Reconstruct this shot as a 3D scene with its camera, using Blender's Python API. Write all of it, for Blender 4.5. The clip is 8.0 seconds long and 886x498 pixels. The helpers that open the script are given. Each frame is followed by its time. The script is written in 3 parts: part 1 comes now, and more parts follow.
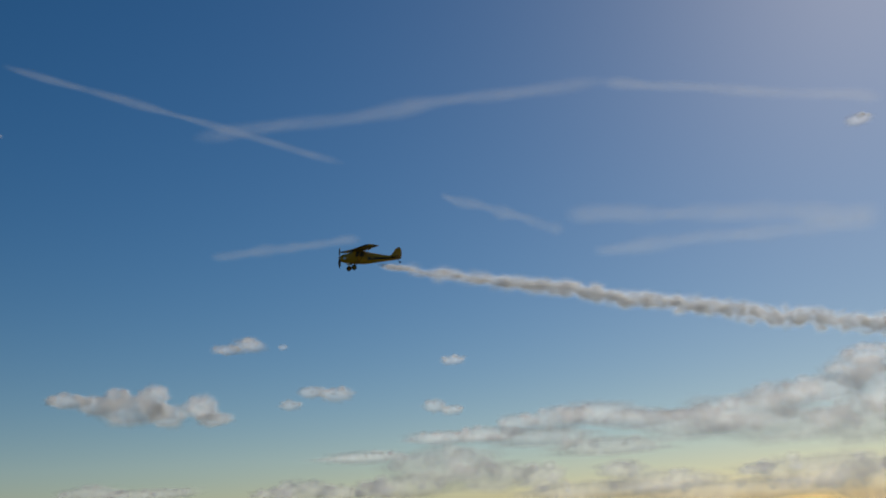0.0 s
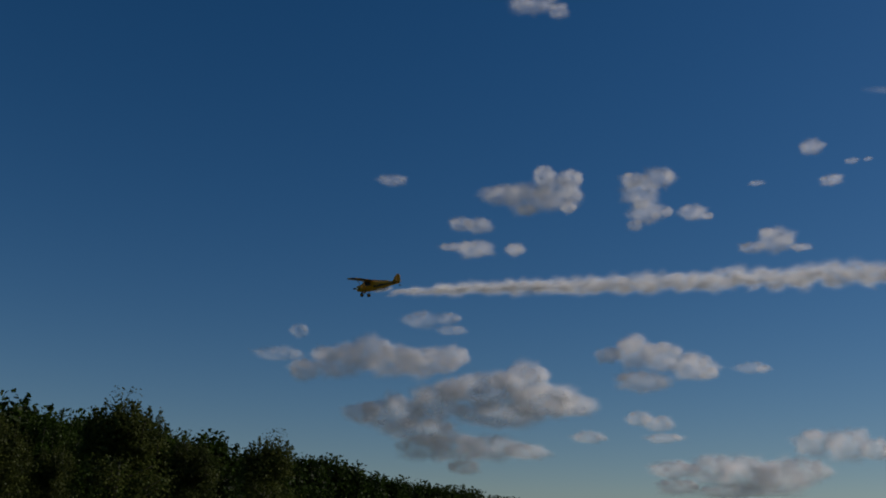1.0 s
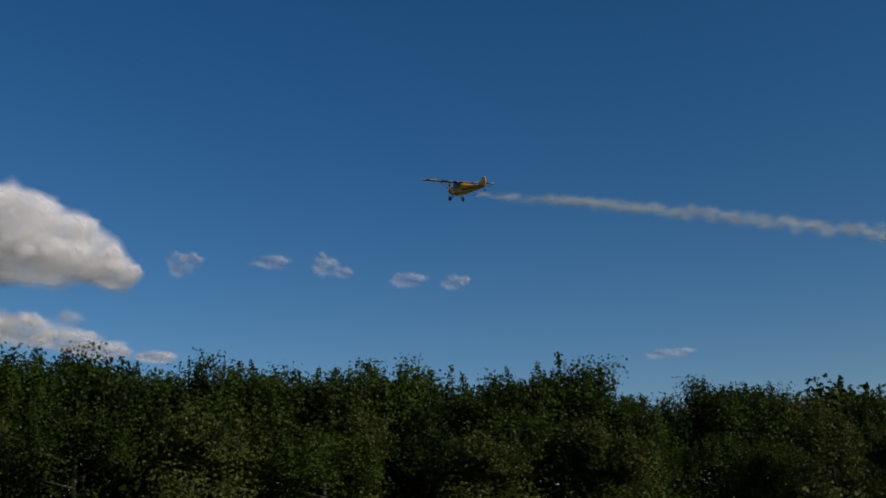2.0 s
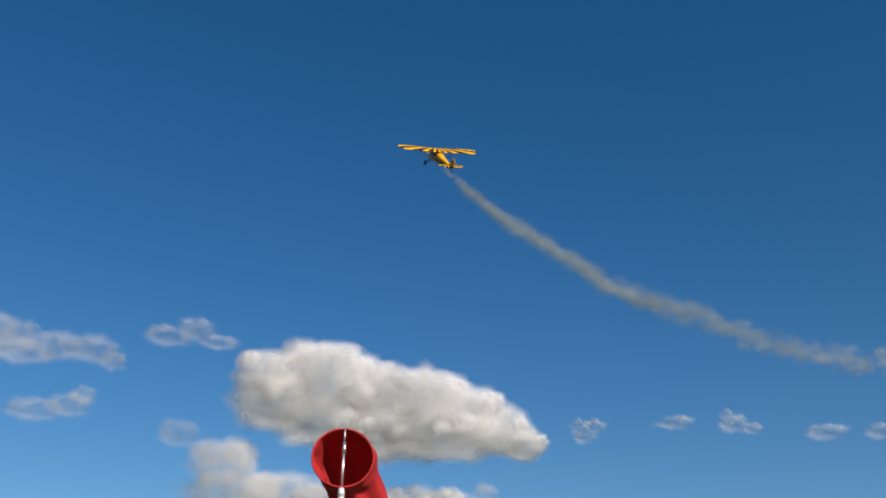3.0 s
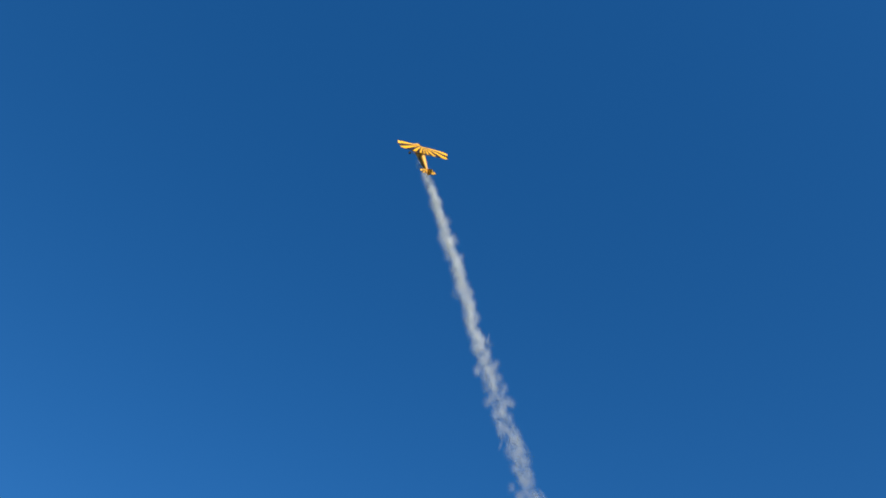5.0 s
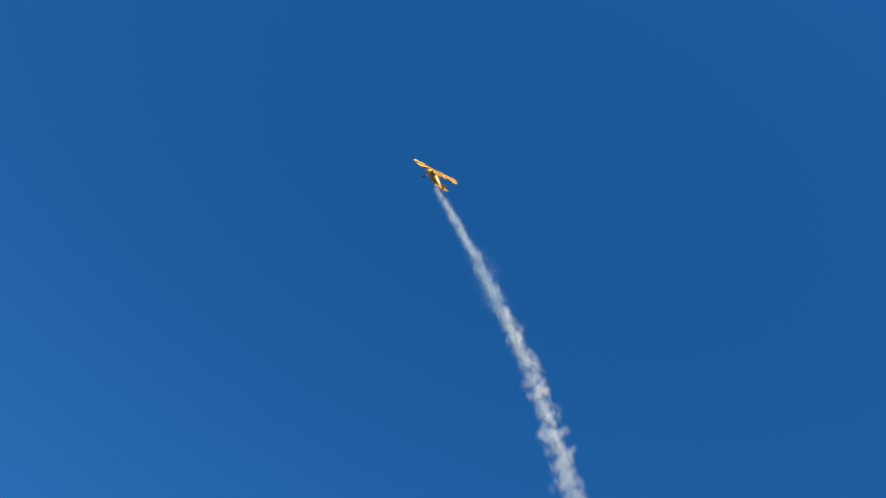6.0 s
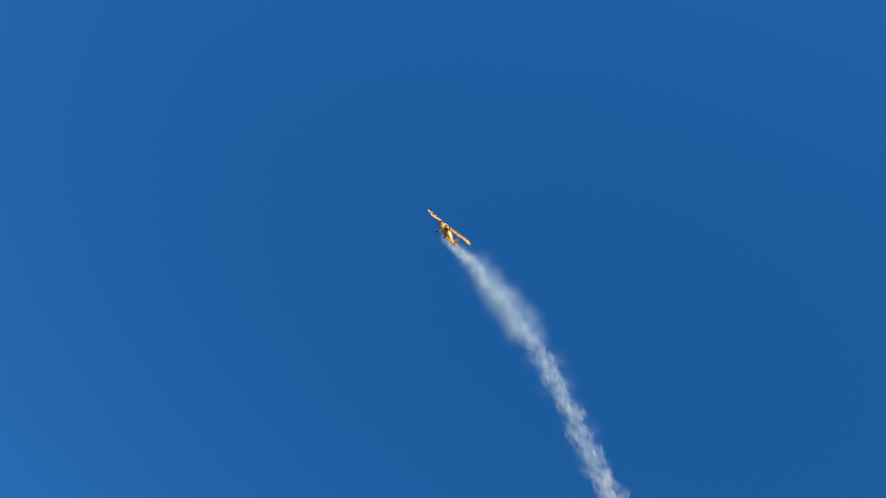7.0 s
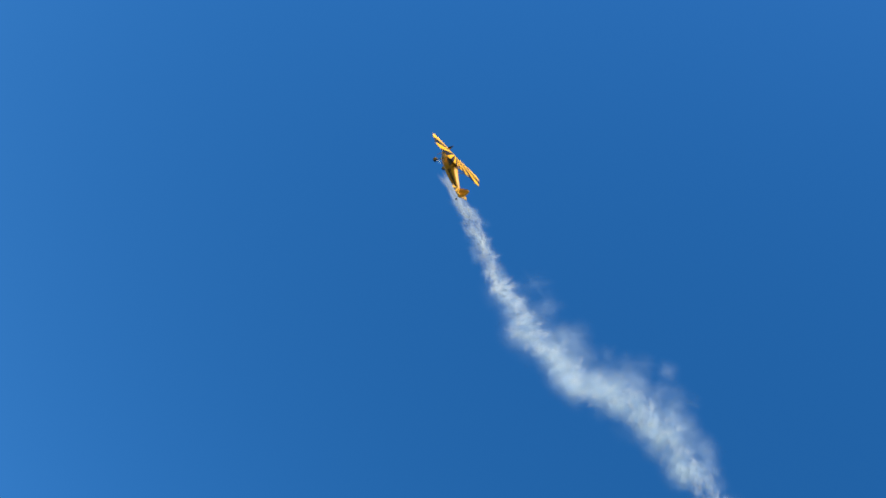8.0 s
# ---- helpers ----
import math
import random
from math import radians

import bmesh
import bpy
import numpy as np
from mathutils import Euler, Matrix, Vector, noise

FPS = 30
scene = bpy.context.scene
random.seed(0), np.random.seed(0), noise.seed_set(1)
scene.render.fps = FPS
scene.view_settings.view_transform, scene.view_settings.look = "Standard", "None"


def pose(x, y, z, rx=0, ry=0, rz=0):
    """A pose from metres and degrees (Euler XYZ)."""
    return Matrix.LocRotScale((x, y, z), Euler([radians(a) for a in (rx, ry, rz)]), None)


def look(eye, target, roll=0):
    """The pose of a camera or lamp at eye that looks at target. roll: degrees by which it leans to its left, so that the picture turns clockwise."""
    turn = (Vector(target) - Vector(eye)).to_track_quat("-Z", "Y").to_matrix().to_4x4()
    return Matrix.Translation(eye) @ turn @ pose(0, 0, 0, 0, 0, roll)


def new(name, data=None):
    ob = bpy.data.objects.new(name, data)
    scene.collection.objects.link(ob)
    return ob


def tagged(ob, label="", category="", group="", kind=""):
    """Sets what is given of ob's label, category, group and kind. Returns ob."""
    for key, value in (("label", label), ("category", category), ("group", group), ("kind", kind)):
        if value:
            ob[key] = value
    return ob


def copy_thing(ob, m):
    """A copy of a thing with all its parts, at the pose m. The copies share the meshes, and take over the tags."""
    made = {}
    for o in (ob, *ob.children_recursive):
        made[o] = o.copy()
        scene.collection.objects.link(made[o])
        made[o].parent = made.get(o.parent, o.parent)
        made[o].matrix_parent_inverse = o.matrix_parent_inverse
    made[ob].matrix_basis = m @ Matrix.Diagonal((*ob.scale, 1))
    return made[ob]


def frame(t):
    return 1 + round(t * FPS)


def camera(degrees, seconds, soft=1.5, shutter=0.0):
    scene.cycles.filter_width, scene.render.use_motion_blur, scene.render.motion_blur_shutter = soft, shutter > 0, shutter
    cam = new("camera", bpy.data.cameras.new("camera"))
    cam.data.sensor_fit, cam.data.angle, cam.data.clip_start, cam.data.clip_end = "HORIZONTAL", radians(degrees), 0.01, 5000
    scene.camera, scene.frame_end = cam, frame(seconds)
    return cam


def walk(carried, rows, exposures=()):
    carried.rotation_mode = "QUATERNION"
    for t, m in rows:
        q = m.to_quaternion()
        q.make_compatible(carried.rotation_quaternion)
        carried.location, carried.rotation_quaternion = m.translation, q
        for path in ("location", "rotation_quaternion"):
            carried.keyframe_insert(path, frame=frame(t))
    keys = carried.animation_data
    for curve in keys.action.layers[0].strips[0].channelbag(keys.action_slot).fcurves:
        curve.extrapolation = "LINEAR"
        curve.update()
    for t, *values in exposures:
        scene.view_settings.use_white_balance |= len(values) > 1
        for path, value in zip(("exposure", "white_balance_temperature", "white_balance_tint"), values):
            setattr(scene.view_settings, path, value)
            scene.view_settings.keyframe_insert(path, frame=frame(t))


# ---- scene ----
cam = camera(48.4, 8.0, soft=1.9)
EYE = 1.7
scene.cycles.transparent_max_bounces = 1024
scene.cycles.max_bounces, scene.cycles.diffuse_bounces, scene.cycles.transmission_bounces = 16, 10, 10
walk(cam, [
    (0.00, pose(0, 0, EYE, 105.43, 2.89, -49.69)),
    (0.20, pose(0, 0, EYE, 107.09, 2.37, -39.90)),
    (0.50, pose(0, 0, EYE, 108.61, 0.78, -24.18)),
    (0.70, pose(0, 0, EYE, 108.29, -0.47, -14.36)),
    (1.00, pose(0, 0, EYE, 107.08, -1.83, -0.56)),
    (1.20, pose(0, 0, EYE, 106.32, -1.98, 7.58)),
    (2.30, pose(0, 0, EYE, 108.68, 2.46, 54.83)),
    (2.50, pose(0, 0, EYE, 110.92, 1.65, 58.94)),
    (3.00, pose(0, 0, EYE, 115.88, -0.10, 67.93)),
    (3.30, pose(0, 0, EYE, 120.68, -1.72, 70.52)),
    (3.50, pose(0, 0, EYE, 124.42, -1.65, 71.65)),
    (4.00, pose(0, 0, EYE, 132.22, -4.29, 74.99)),
    (4.50, pose(0, 0, EYE, 139.38, -6.12, 76.82)),
    (5.00, pose(0, 0, EYE, 145.90, -7.40, 77.78)),
    (5.50, pose(0, 0, EYE, 151.40, -9.62, 79.14)),
    (6.00, pose(0, 0, EYE, 156.58, -12.71, 80.68)),
    (6.50, pose(0, 0, EYE, 161.45, -15.06, 81.61)),
    (7.00, pose(0, 0, EYE, 165.51, -18.00, 82.50)),
    (7.50, pose(0, 0, EYE, 168.54, -22.84, 83.68)),
    (8.00, pose(0, 0, EYE, 172.76, -27.09, 84.49)),
], exposures=[
    (0.0, -0.68, 6600, 10), (0.4, -0.8, 6500, 12), (1.2, -0.88, 6450, 16), (2.3, 0.0, 6700, 14), (3.0, 0.28, 6800, 13), (3.5, 0.62, 6800, 14),
    (4.5, 0.88, 6400, 18), (6.5, 1.14, 6350, 19), (7.5, 1.25, 6450, 19), (8.0, 1.42, 6550, 18),
])

# ---- daylight ----
SUN_AZ, SUN_EL = -79.0, 31.0


def toward(az, el):
    """Unit vector; az in degrees to the left of +y, el above the horizon."""
    a, e = radians(az), radians(el)
    return Vector((-math.sin(a) * math.cos(e), math.cos(a) * math.cos(e), math.sin(e)))


world = bpy.data.worlds.new("sky")
scene.world = world
world.use_nodes = True
sky = world.node_tree.nodes.new("ShaderNodeTexSky")
sky.sky_type, sky.sun_disc = "NISHITA", False
sky.sun_elevation, sky.sun_rotation = radians(SUN_EL), radians(-SUN_AZ)
sky.air_density, sky.dust_density, sky.ozone_density, sky.altitude = 1.0, 0.35, 3.0, 200
background = world.node_tree.nodes["Background"]
deep = world.node_tree.nodes.new("ShaderNodeHueSaturation")
deep.inputs["Saturation"].default_value = 1.34
world.node_tree.links.new(sky.outputs[0], deep.inputs["Color"])
world.node_tree.links.new(deep.outputs[0], background.inputs[0])
background.inputs[1].default_value = 0.078
sun = new("sun", bpy.data.lights.new("sun", "SUN"))
sun.data.energy, sun.data.angle, sun.data.color = 5.0, radians(0.5), (1.0, 0.93, 0.82)
sun.matrix_world = look(toward(SUN_AZ, SUN_EL) * 100, (0, 0, 0))


# ---- materials ----
def material(name):
    m = bpy.data.materials.new(name)
    m.use_nodes = True
    nodes, links = m.node_tree.nodes, m.node_tree.links
    return m, nodes, links, nodes["Principled BSDF"]


def ramp(nodes, stops, interpolation="LINEAR"):
    r = nodes.new("ShaderNodeValToRGB")
    r.color_ramp.interpolation = interpolation
    while len(r.color_ramp.elements) < len(stops):
        r.color_ramp.elements.new(0.5)
    for e, (p, c) in zip(r.color_ramp.elements, stops):
        e.position, e.color = p, (*c, 1)
    return r


def mottled(name, dark, light, scale, rough=0.6, metal=0.0, bump=0.0, sheen=0.0):
    """A surface with grain and broader stains between two tones."""
    m, nodes, links, bsdf = material(name)
    coords = nodes.new("ShaderNodeTexCoord")
    fine, broad = nodes.new("ShaderNodeTexNoise"), nodes.new("ShaderNodeTexNoise")
    fine.inputs["Scale"].default_value, broad.inputs["Scale"].default_value = scale, scale / 7
    fine.inputs["Detail"].default_value = 6
    mix = nodes.new("ShaderNodeMath")
    mix.operation = "MULTIPLY_ADD"
    mix.inputs[1].default_value = 0.5
    half = nodes.new("ShaderNodeMath")
    half.operation, half.inputs[1].default_value = "MULTIPLY", 0.5
    for n in (fine, broad):
        links.new(coords.outputs["Object"], n.inputs["Vector"])
    links.new(broad.outputs[0], half.inputs[0])
    links.new(fine.outputs[0], mix.inputs[0])
    links.new(half.outputs[0], mix.inputs[2])
    r = ramp(nodes, [(0.35, dark), (0.65, light)])
    links.new(mix.outputs[0], r.inputs[0])
    links.new(r.outputs[0], bsdf.inputs["Base Color"])
    bsdf.inputs["Roughness"].default_value, bsdf.inputs["Metallic"].default_value = rough, metal
    if bump:
        b = nodes.new("ShaderNodeBump")
        b.inputs["Strength"].default_value, b.inputs["Distance"].default_value = bump, 0.01
        links.new(fine.outputs[0], b.inputs["Height"])
        links.new(b.outputs[0], bsdf.inputs["Normal"])
    return m


def vapour(name, colour, density, wisp, through_light, shells=True):
    """Soft white vapour, torn by noise: nested skins that thin outwards, or a streak that fades at its rim."""
    m, nodes, links, bsdf = material(name)
    nodes.remove(bsdf)
    coords = nodes.new("ShaderNodeTexCoord")
    away = nodes.new("ShaderNodeVectorMath")
    away.operation, away.inputs[1].default_value = "DISTANCE", (0.5, 0.5, 0.0)
    links.new(coords.outputs["UV"], away.inputs[0])
    fade = nodes.new("ShaderNodeMapRange")
    fade.interpolation_type = "SMOOTHSTEP"
    for k, v in (("From Min", 0.5), ("From Max", 0.05), ("To Min", 0.0), ("To Max", density)):
        fade.inputs[k].default_value = v
    links.new(away.outputs["Value"], fade.inputs["Value"])
    layer, skin = nodes.new("ShaderNodeSeparateXYZ"), nodes.new("ShaderNodeMath")
    skin.operation, skin.inputs[1].default_value = "MULTIPLY", density
    links.new(coords.outputs["UV"], layer.inputs[0])
    links.new(layer.outputs["X"], skin.inputs[0])
    torn = nodes.new("ShaderNodeTexNoise")
    torn.inputs["Scale"].default_value, torn.inputs["Detail"].default_value = wisp, 4
    links.new(coords.outputs["Object"], torn.inputs["Vector"])
    lift = nodes.new("ShaderNodeMapRange")
    for k, v in (("From Min", 0.3), ("From Max", 0.62), ("To Min", 0.5), ("To Max", 1.0)):
        lift.inputs[k].default_value = v
    links.new(torn.outputs[0], lift.inputs["Value"])
    alpha = nodes.new("ShaderNodeMath")
    alpha.operation, alpha.use_clamp = "MULTIPLY", True
    links.new((skin if shells else fade).outputs[0], alpha.inputs[0])
    links.new(lift.outputs[0], alpha.inputs[1])
    front, back, both = (nodes.new("ShaderNodeBsdf" + k) for k in ("Diffuse", "Translucent", "Transparent"))
    body, out = nodes.new("ShaderNodeMixShader"), nodes.new("ShaderNodeMixShader")
    front.inputs[0].default_value = back.inputs[0].default_value = (*colour, 1)
    body.inputs[0].default_value = through_light
    links.new(front.outputs[0], body.inputs[1]), links.new(back.outputs[0], body.inputs[2])
    links.new(alpha.outputs[0], out.inputs[0])
    links.new(both.outputs[0], out.inputs[1]), links.new(body.outputs[0], out.inputs[2])
    links.new(out.outputs[0], nodes["Material Output"].inputs[0])
    return m


def leaves(name, dark, light):
    m, nodes, links, bsdf = material(name)
    nodes.remove(bsdf)
    geo, info = nodes.new("ShaderNodeNewGeometry"), nodes.new("ShaderNodeObjectInfo")
    r = ramp(nodes, [(0.0, dark), (1.0, light)])
    add = nodes.new("ShaderNodeMath")
    add.operation, add.inputs[1].default_value = "MULTIPLY_ADD", 0.55
    scaled = nodes.new("ShaderNodeMath")
    scaled.operation, scaled.inputs[1].default_value = "MULTIPLY", 0.35
    links.new(info.outputs["Random"], scaled.inputs[0])
    coords, patch, broad = nodes.new("ShaderNodeTexCoord"), nodes.new("ShaderNodeTexNoise"), nodes.new("ShaderNodeMath")
    patch.inputs["Scale"].default_value, patch.inputs["Detail"].default_value = 1.1, 3
    broad.operation, broad.inputs[1].default_value = "MULTIPLY_ADD", 1.5
    links.new(coords.outputs["Object"], patch.inputs["Vector"])
    links.new(patch.outputs[0], broad.inputs[0])
    links.new(scaled.outputs[0], broad.inputs[2])
    shift = nodes.new("ShaderNodeMath")
    shift.operation, shift.inputs[1].default_value = "SUBTRACT", 0.72
    links.new(broad.outputs[0], shift.inputs[0])
    links.new(geo.outputs["Random Per Island"], add.inputs[0])
    links.new(shift.outputs[0], add.inputs[2])
    links.new(add.outputs[0], r.inputs[0])
    front, back, gloss = (nodes.new("ShaderNodeBsdf" + k) for k in ("Diffuse", "Translucent", "Glossy"))
    gloss.inputs["Roughness"].default_value = 0.45
    gloss.inputs[0].default_value = (0.8, 0.85, 0.8, 1)
    body, out = nodes.new("ShaderNodeMixShader"), nodes.new("ShaderNodeMixShader")
    body.inputs[0].default_value, out.inputs[0].default_value = 0.3, 0.006
    links.new(r.outputs[0], front.inputs[0]), links.new(r.outputs[0], back.inputs[0])
    links.new(front.outputs[0], body.inputs[1]), links.new(back.outputs[0], body.inputs[2])
    links.new(body.outputs[0], out.inputs[1]), links.new(gloss.outputs[0], out.inputs[2])
    links.new(out.outputs[0], nodes["Material Output"].inputs[0])
    return m


def sunburst(name, centre, bands):
    """Yellow film with black rays that fan out from a point on the centre line towards both tips."""
    m, nodes, links, bsdf = material(name)
    coords, split = nodes.new("ShaderNodeTexCoord"), nodes.new("ShaderNodeSeparateXYZ")
    links.new(coords.outputs["Object"], split.inputs[0])
    back, side, angle, unit = (nodes.new("ShaderNodeMath") for _ in range(4))
    back.operation, back.inputs[0].default_value = "SUBTRACT", centre
    side.operation, angle.operation = "ABSOLUTE", "ARCTAN2"
    unit.operation, unit.inputs[1].default_value = "DIVIDE", math.pi / 2
    links.new(split.outputs["X"], back.inputs[1]), links.new(split.outputs["Y"], side.inputs[0])
    links.new(back.outputs[0], angle.inputs[0]), links.new(side.outputs[0], angle.inputs[1])
    links.new(angle.outputs[0], unit.inputs[0])
    stops, black = [(0.0, YELLOW)], (0.012, 0.011, 0.011)
    for a, b in bands:
        stops += [(a / 90, black), (b / 90, YELLOW)]
    r = ramp(nodes, stops, "CONSTANT")
    links.new(unit.outputs[0], r.inputs[0])
    grain = nodes.new("ShaderNodeTexNoise")
    grain.inputs["Scale"].default_value, grain.inputs["Detail"].default_value = 9, 5
    links.new(coords.outputs["Object"], grain.inputs["Vector"])
    tone = nodes.new("ShaderNodeMix")
    tone.data_type, tone.blend_type = "RGBA", "MULTIPLY"
    tone.inputs["Factor"].default_value = 0.35
    links.new(r.outputs[0], tone.inputs["A"]), links.new(grain.outputs[0], tone.inputs["B"])
    links.new(tone.outputs["Result"], bsdf.inputs["Base Color"])
    bsdf.inputs["Roughness"].default_value = 0.5
    bsdf.inputs["Specular IOR Level"].default_value = 0.15
    return m


YELLOW = (0.76, 0.39, 0.005)
M_CLOUD = vapour("cloud_vapour", (0.93, 0.93, 0.93), 0.31, 0.03, 0.82)
M_CONTRAIL = vapour("contrail_ice", (0.93, 0.93, 0.93), 0.17, 0.008, 0.5, shells=False)
# One smoke: its bright backlit look and later dimness are put into these colours.
M_SMOKE_BACKLIT = vapour("oil_smoke_dense_backlit", (0.98, 0.97, 0.95), 0.068, 3.0, 0.9, shells=False)
M_SMOKE_THIN_DIM = vapour("oil_smoke_thin_dim", (0.64, 0.69, 0.65), 0.033, 3.0, 0.7, shells=False)
M_SMOKE_FAINT_DIM = vapour("oil_smoke_spread_dim", (0.46, 0.60, 0.65), 0.016, 2.0, 0.7, shells=False)
M_LEAF = leaves("leaf_green", (0.004, 0.009, 0.002), (0.042, 0.072, 0.010))
M_LEAF_PALE = leaves("leaf_pale", (0.014, 0.022, 0.006), (0.085, 0.100, 0.022))
M_BARK = mottled("bark", (0.02, 0.017, 0.013), (0.06, 0.05, 0.038), 14, 0.9, bump=0.6)
M_GRASS = mottled("mown_grass", (0.022, 0.034, 0.010), (0.05, 0.064, 0.022), 1.4, 0.95, bump=0.8)
M_WING = sunburst("sunburst_wing", 0.13, [(0.0, 4.2), (9.5, 15.5), (22, 33), (43, 57), (70, 85)])
M_TAIL = sunburst("sunburst_tail", -0.93, [(7, 18), (27, 39), (47, 59), (67, 79)])
M_YELLOW = mottled("yellow_film", (0.58, 0.26, 0.004), (0.70, 0.34, 0.006), 5, 0.45)
M_BLACK = mottled("black_film", (0.010, 0.010, 0.010), (0.022, 0.021, 0.02), 8, 0.4)
M_RUBBER = mottled("tyre_rubber", (0.012, 0.012, 0.012), (0.03, 0.03, 0.03), 30, 0.85)
M_GLASS = mottled("tinted_window", (0.03, 0.035, 0.04), (0.05, 0.05, 0.05), 4, 0.35)
M_STEEL = mottled("brushed_steel", (0.55, 0.55, 0.56), (0.78, 0.78, 0.78), 22, 0.32, metal=0.9)
M_ALU = mottled("painted_pole", (0.62, 0.63, 0.65), (0.80, 0.80, 0.80), 9, 0.35, metal=0.35)
M_WOOD = mottled("propeller_wood", (0.03, 0.02, 0.014), (0.09, 0.06, 0.035), 20, 0.4)


def cloth(name, dark, light):
    m = mottled(name, dark, light, 16, 0.85, bump=0.25)
    nodes, links = m.node_tree.nodes, m.node_tree.links
    bsdf, out = nodes["Principled BSDF"], nodes["Material Output"]
    thin, mix = nodes.new("ShaderNodeBsdfTranslucent"), nodes.new("ShaderNodeMixShader")
    mix.inputs[0].default_value = 0.08
    thin.inputs[0].default_value = (*light, 1)
    links.new(bsdf.outputs[0], mix.inputs[1]), links.new(thin.outputs[0], mix.inputs[2])
    links.new(mix.outputs[0], out.inputs[0])
    return m


M_RED = cloth("red_nylon", (0.33, 0.007, 0.010), (0.48, 0.014, 0.014))
M_WHITE = cloth("white_nylon", (0.28, 0.265, 0.23), (0.44, 0.42, 0.37))


# ---- helpers of this scene ----
def part(name, bm, mat, parent, label=""):
    me = bpy.data.meshes.new(name)
    bmesh.ops.recalc_face_normals(bm, faces=bm.faces)
    bm.to_mesh(me)
    bm.free()
    me.materials.append(mat)
    ob = new(name, me)
    ob.parent = parent
    if label:
        tagged(ob, label=label)
    return ob


def smooth(ob, on=True):
    for p in ob.data.polygons:
        p.use_smooth = on
    return ob


def loft(bm, rings, caps=True):
    rows = [[bm.verts.new(p) for p in ring] for ring in rings]
    n = len(rows[0])
    for a, b in zip(rows, rows[1:]):
        for i in range(n):
            bm.faces.new((a[i], a[(i + 1) % n], b[(i + 1) % n], b[i]))
    if caps:
        bm.faces.new(rows[0][::-1])
        bm.faces.new(rows[-1])
    return bm


def rod(bm, p, q, r, r2=None, sides=8):
    """A tapered round bar from p to q."""
    p, q = Vector(p), Vector(q)
    turn = (q - p).to_track_quat("Z", "Y").to_matrix()
    rings = []
    for c, k in ((p, r), (q, r if r2 is None else r2)):
        rings.append([c + turn @ Vector((k * math.cos(2 * math.pi * i / sides), k * math.sin(2 * math.pi * i / sides), 0)) for i in range(sides)])
    return loft(bm, rings)


def sheet_mesh(name, verts, faces, uvs, normals, mat):
    """A mesh out of arrays, with a uv and a soft normal for each vertex."""
    me = bpy.data.meshes.new(name)
    me.from_pydata(verts.tolist(), [], faces)
    layer = me.uv_layers.new(name="fade")
    loops = np.empty(len(me.loops), dtype=np.int32)
    me.loops.foreach_get("vertex_index", loops)
    layer.data.foreach_set("uv", uvs[loops].astype(np.float32).ravel())
    me.polygons.foreach_set("use_smooth", np.ones(len(me.polygons), dtype=bool))
    if normals is not None:
        me.normals_split_custom_set_from_vertices(normals.tolist())
    me.materials.append(mat)
    return me


CORNERS = np.array(((-1, -1), (1, -1), (1, 1), (-1, 1)), dtype=float)


def sheets(centres, facing, sizes, rng, lean):
    """Small square sheets at centres that face about the given way, leaning at random."""
    n = len(centres)
    g = facing + rng.normal(size=(n, 3)) * lean
    g /= np.linalg.norm(g, axis=1, keepdims=True)
    u = np.cross(g, rng.normal(size=(n, 3)))
    u /= np.linalg.norm(u, axis=1, keepdims=True)
    v = np.cross(g, u)
    verts = centres[:, None] + sizes[:, None, None] * (CORNERS[None, :, 0, None] * u[:, None] + CORNERS[None, :, 1, None] * v[:, None])
    return verts.reshape(-1, 3), np.tile((CORNERS + 1) / 2, (n, 1)), np.repeat(facing, 4, axis=0)


# ---- ground ----
def build_ground():
    bm = bmesh.new()
    bmesh.ops.create_grid(bm, x_segments=60, y_segments=60, size=4500)
    ob = part("ground", bm, M_GRASS, None)
    tagged(ob, "wide flat field of mown green grass", "ground", kind="structure")


build_ground()


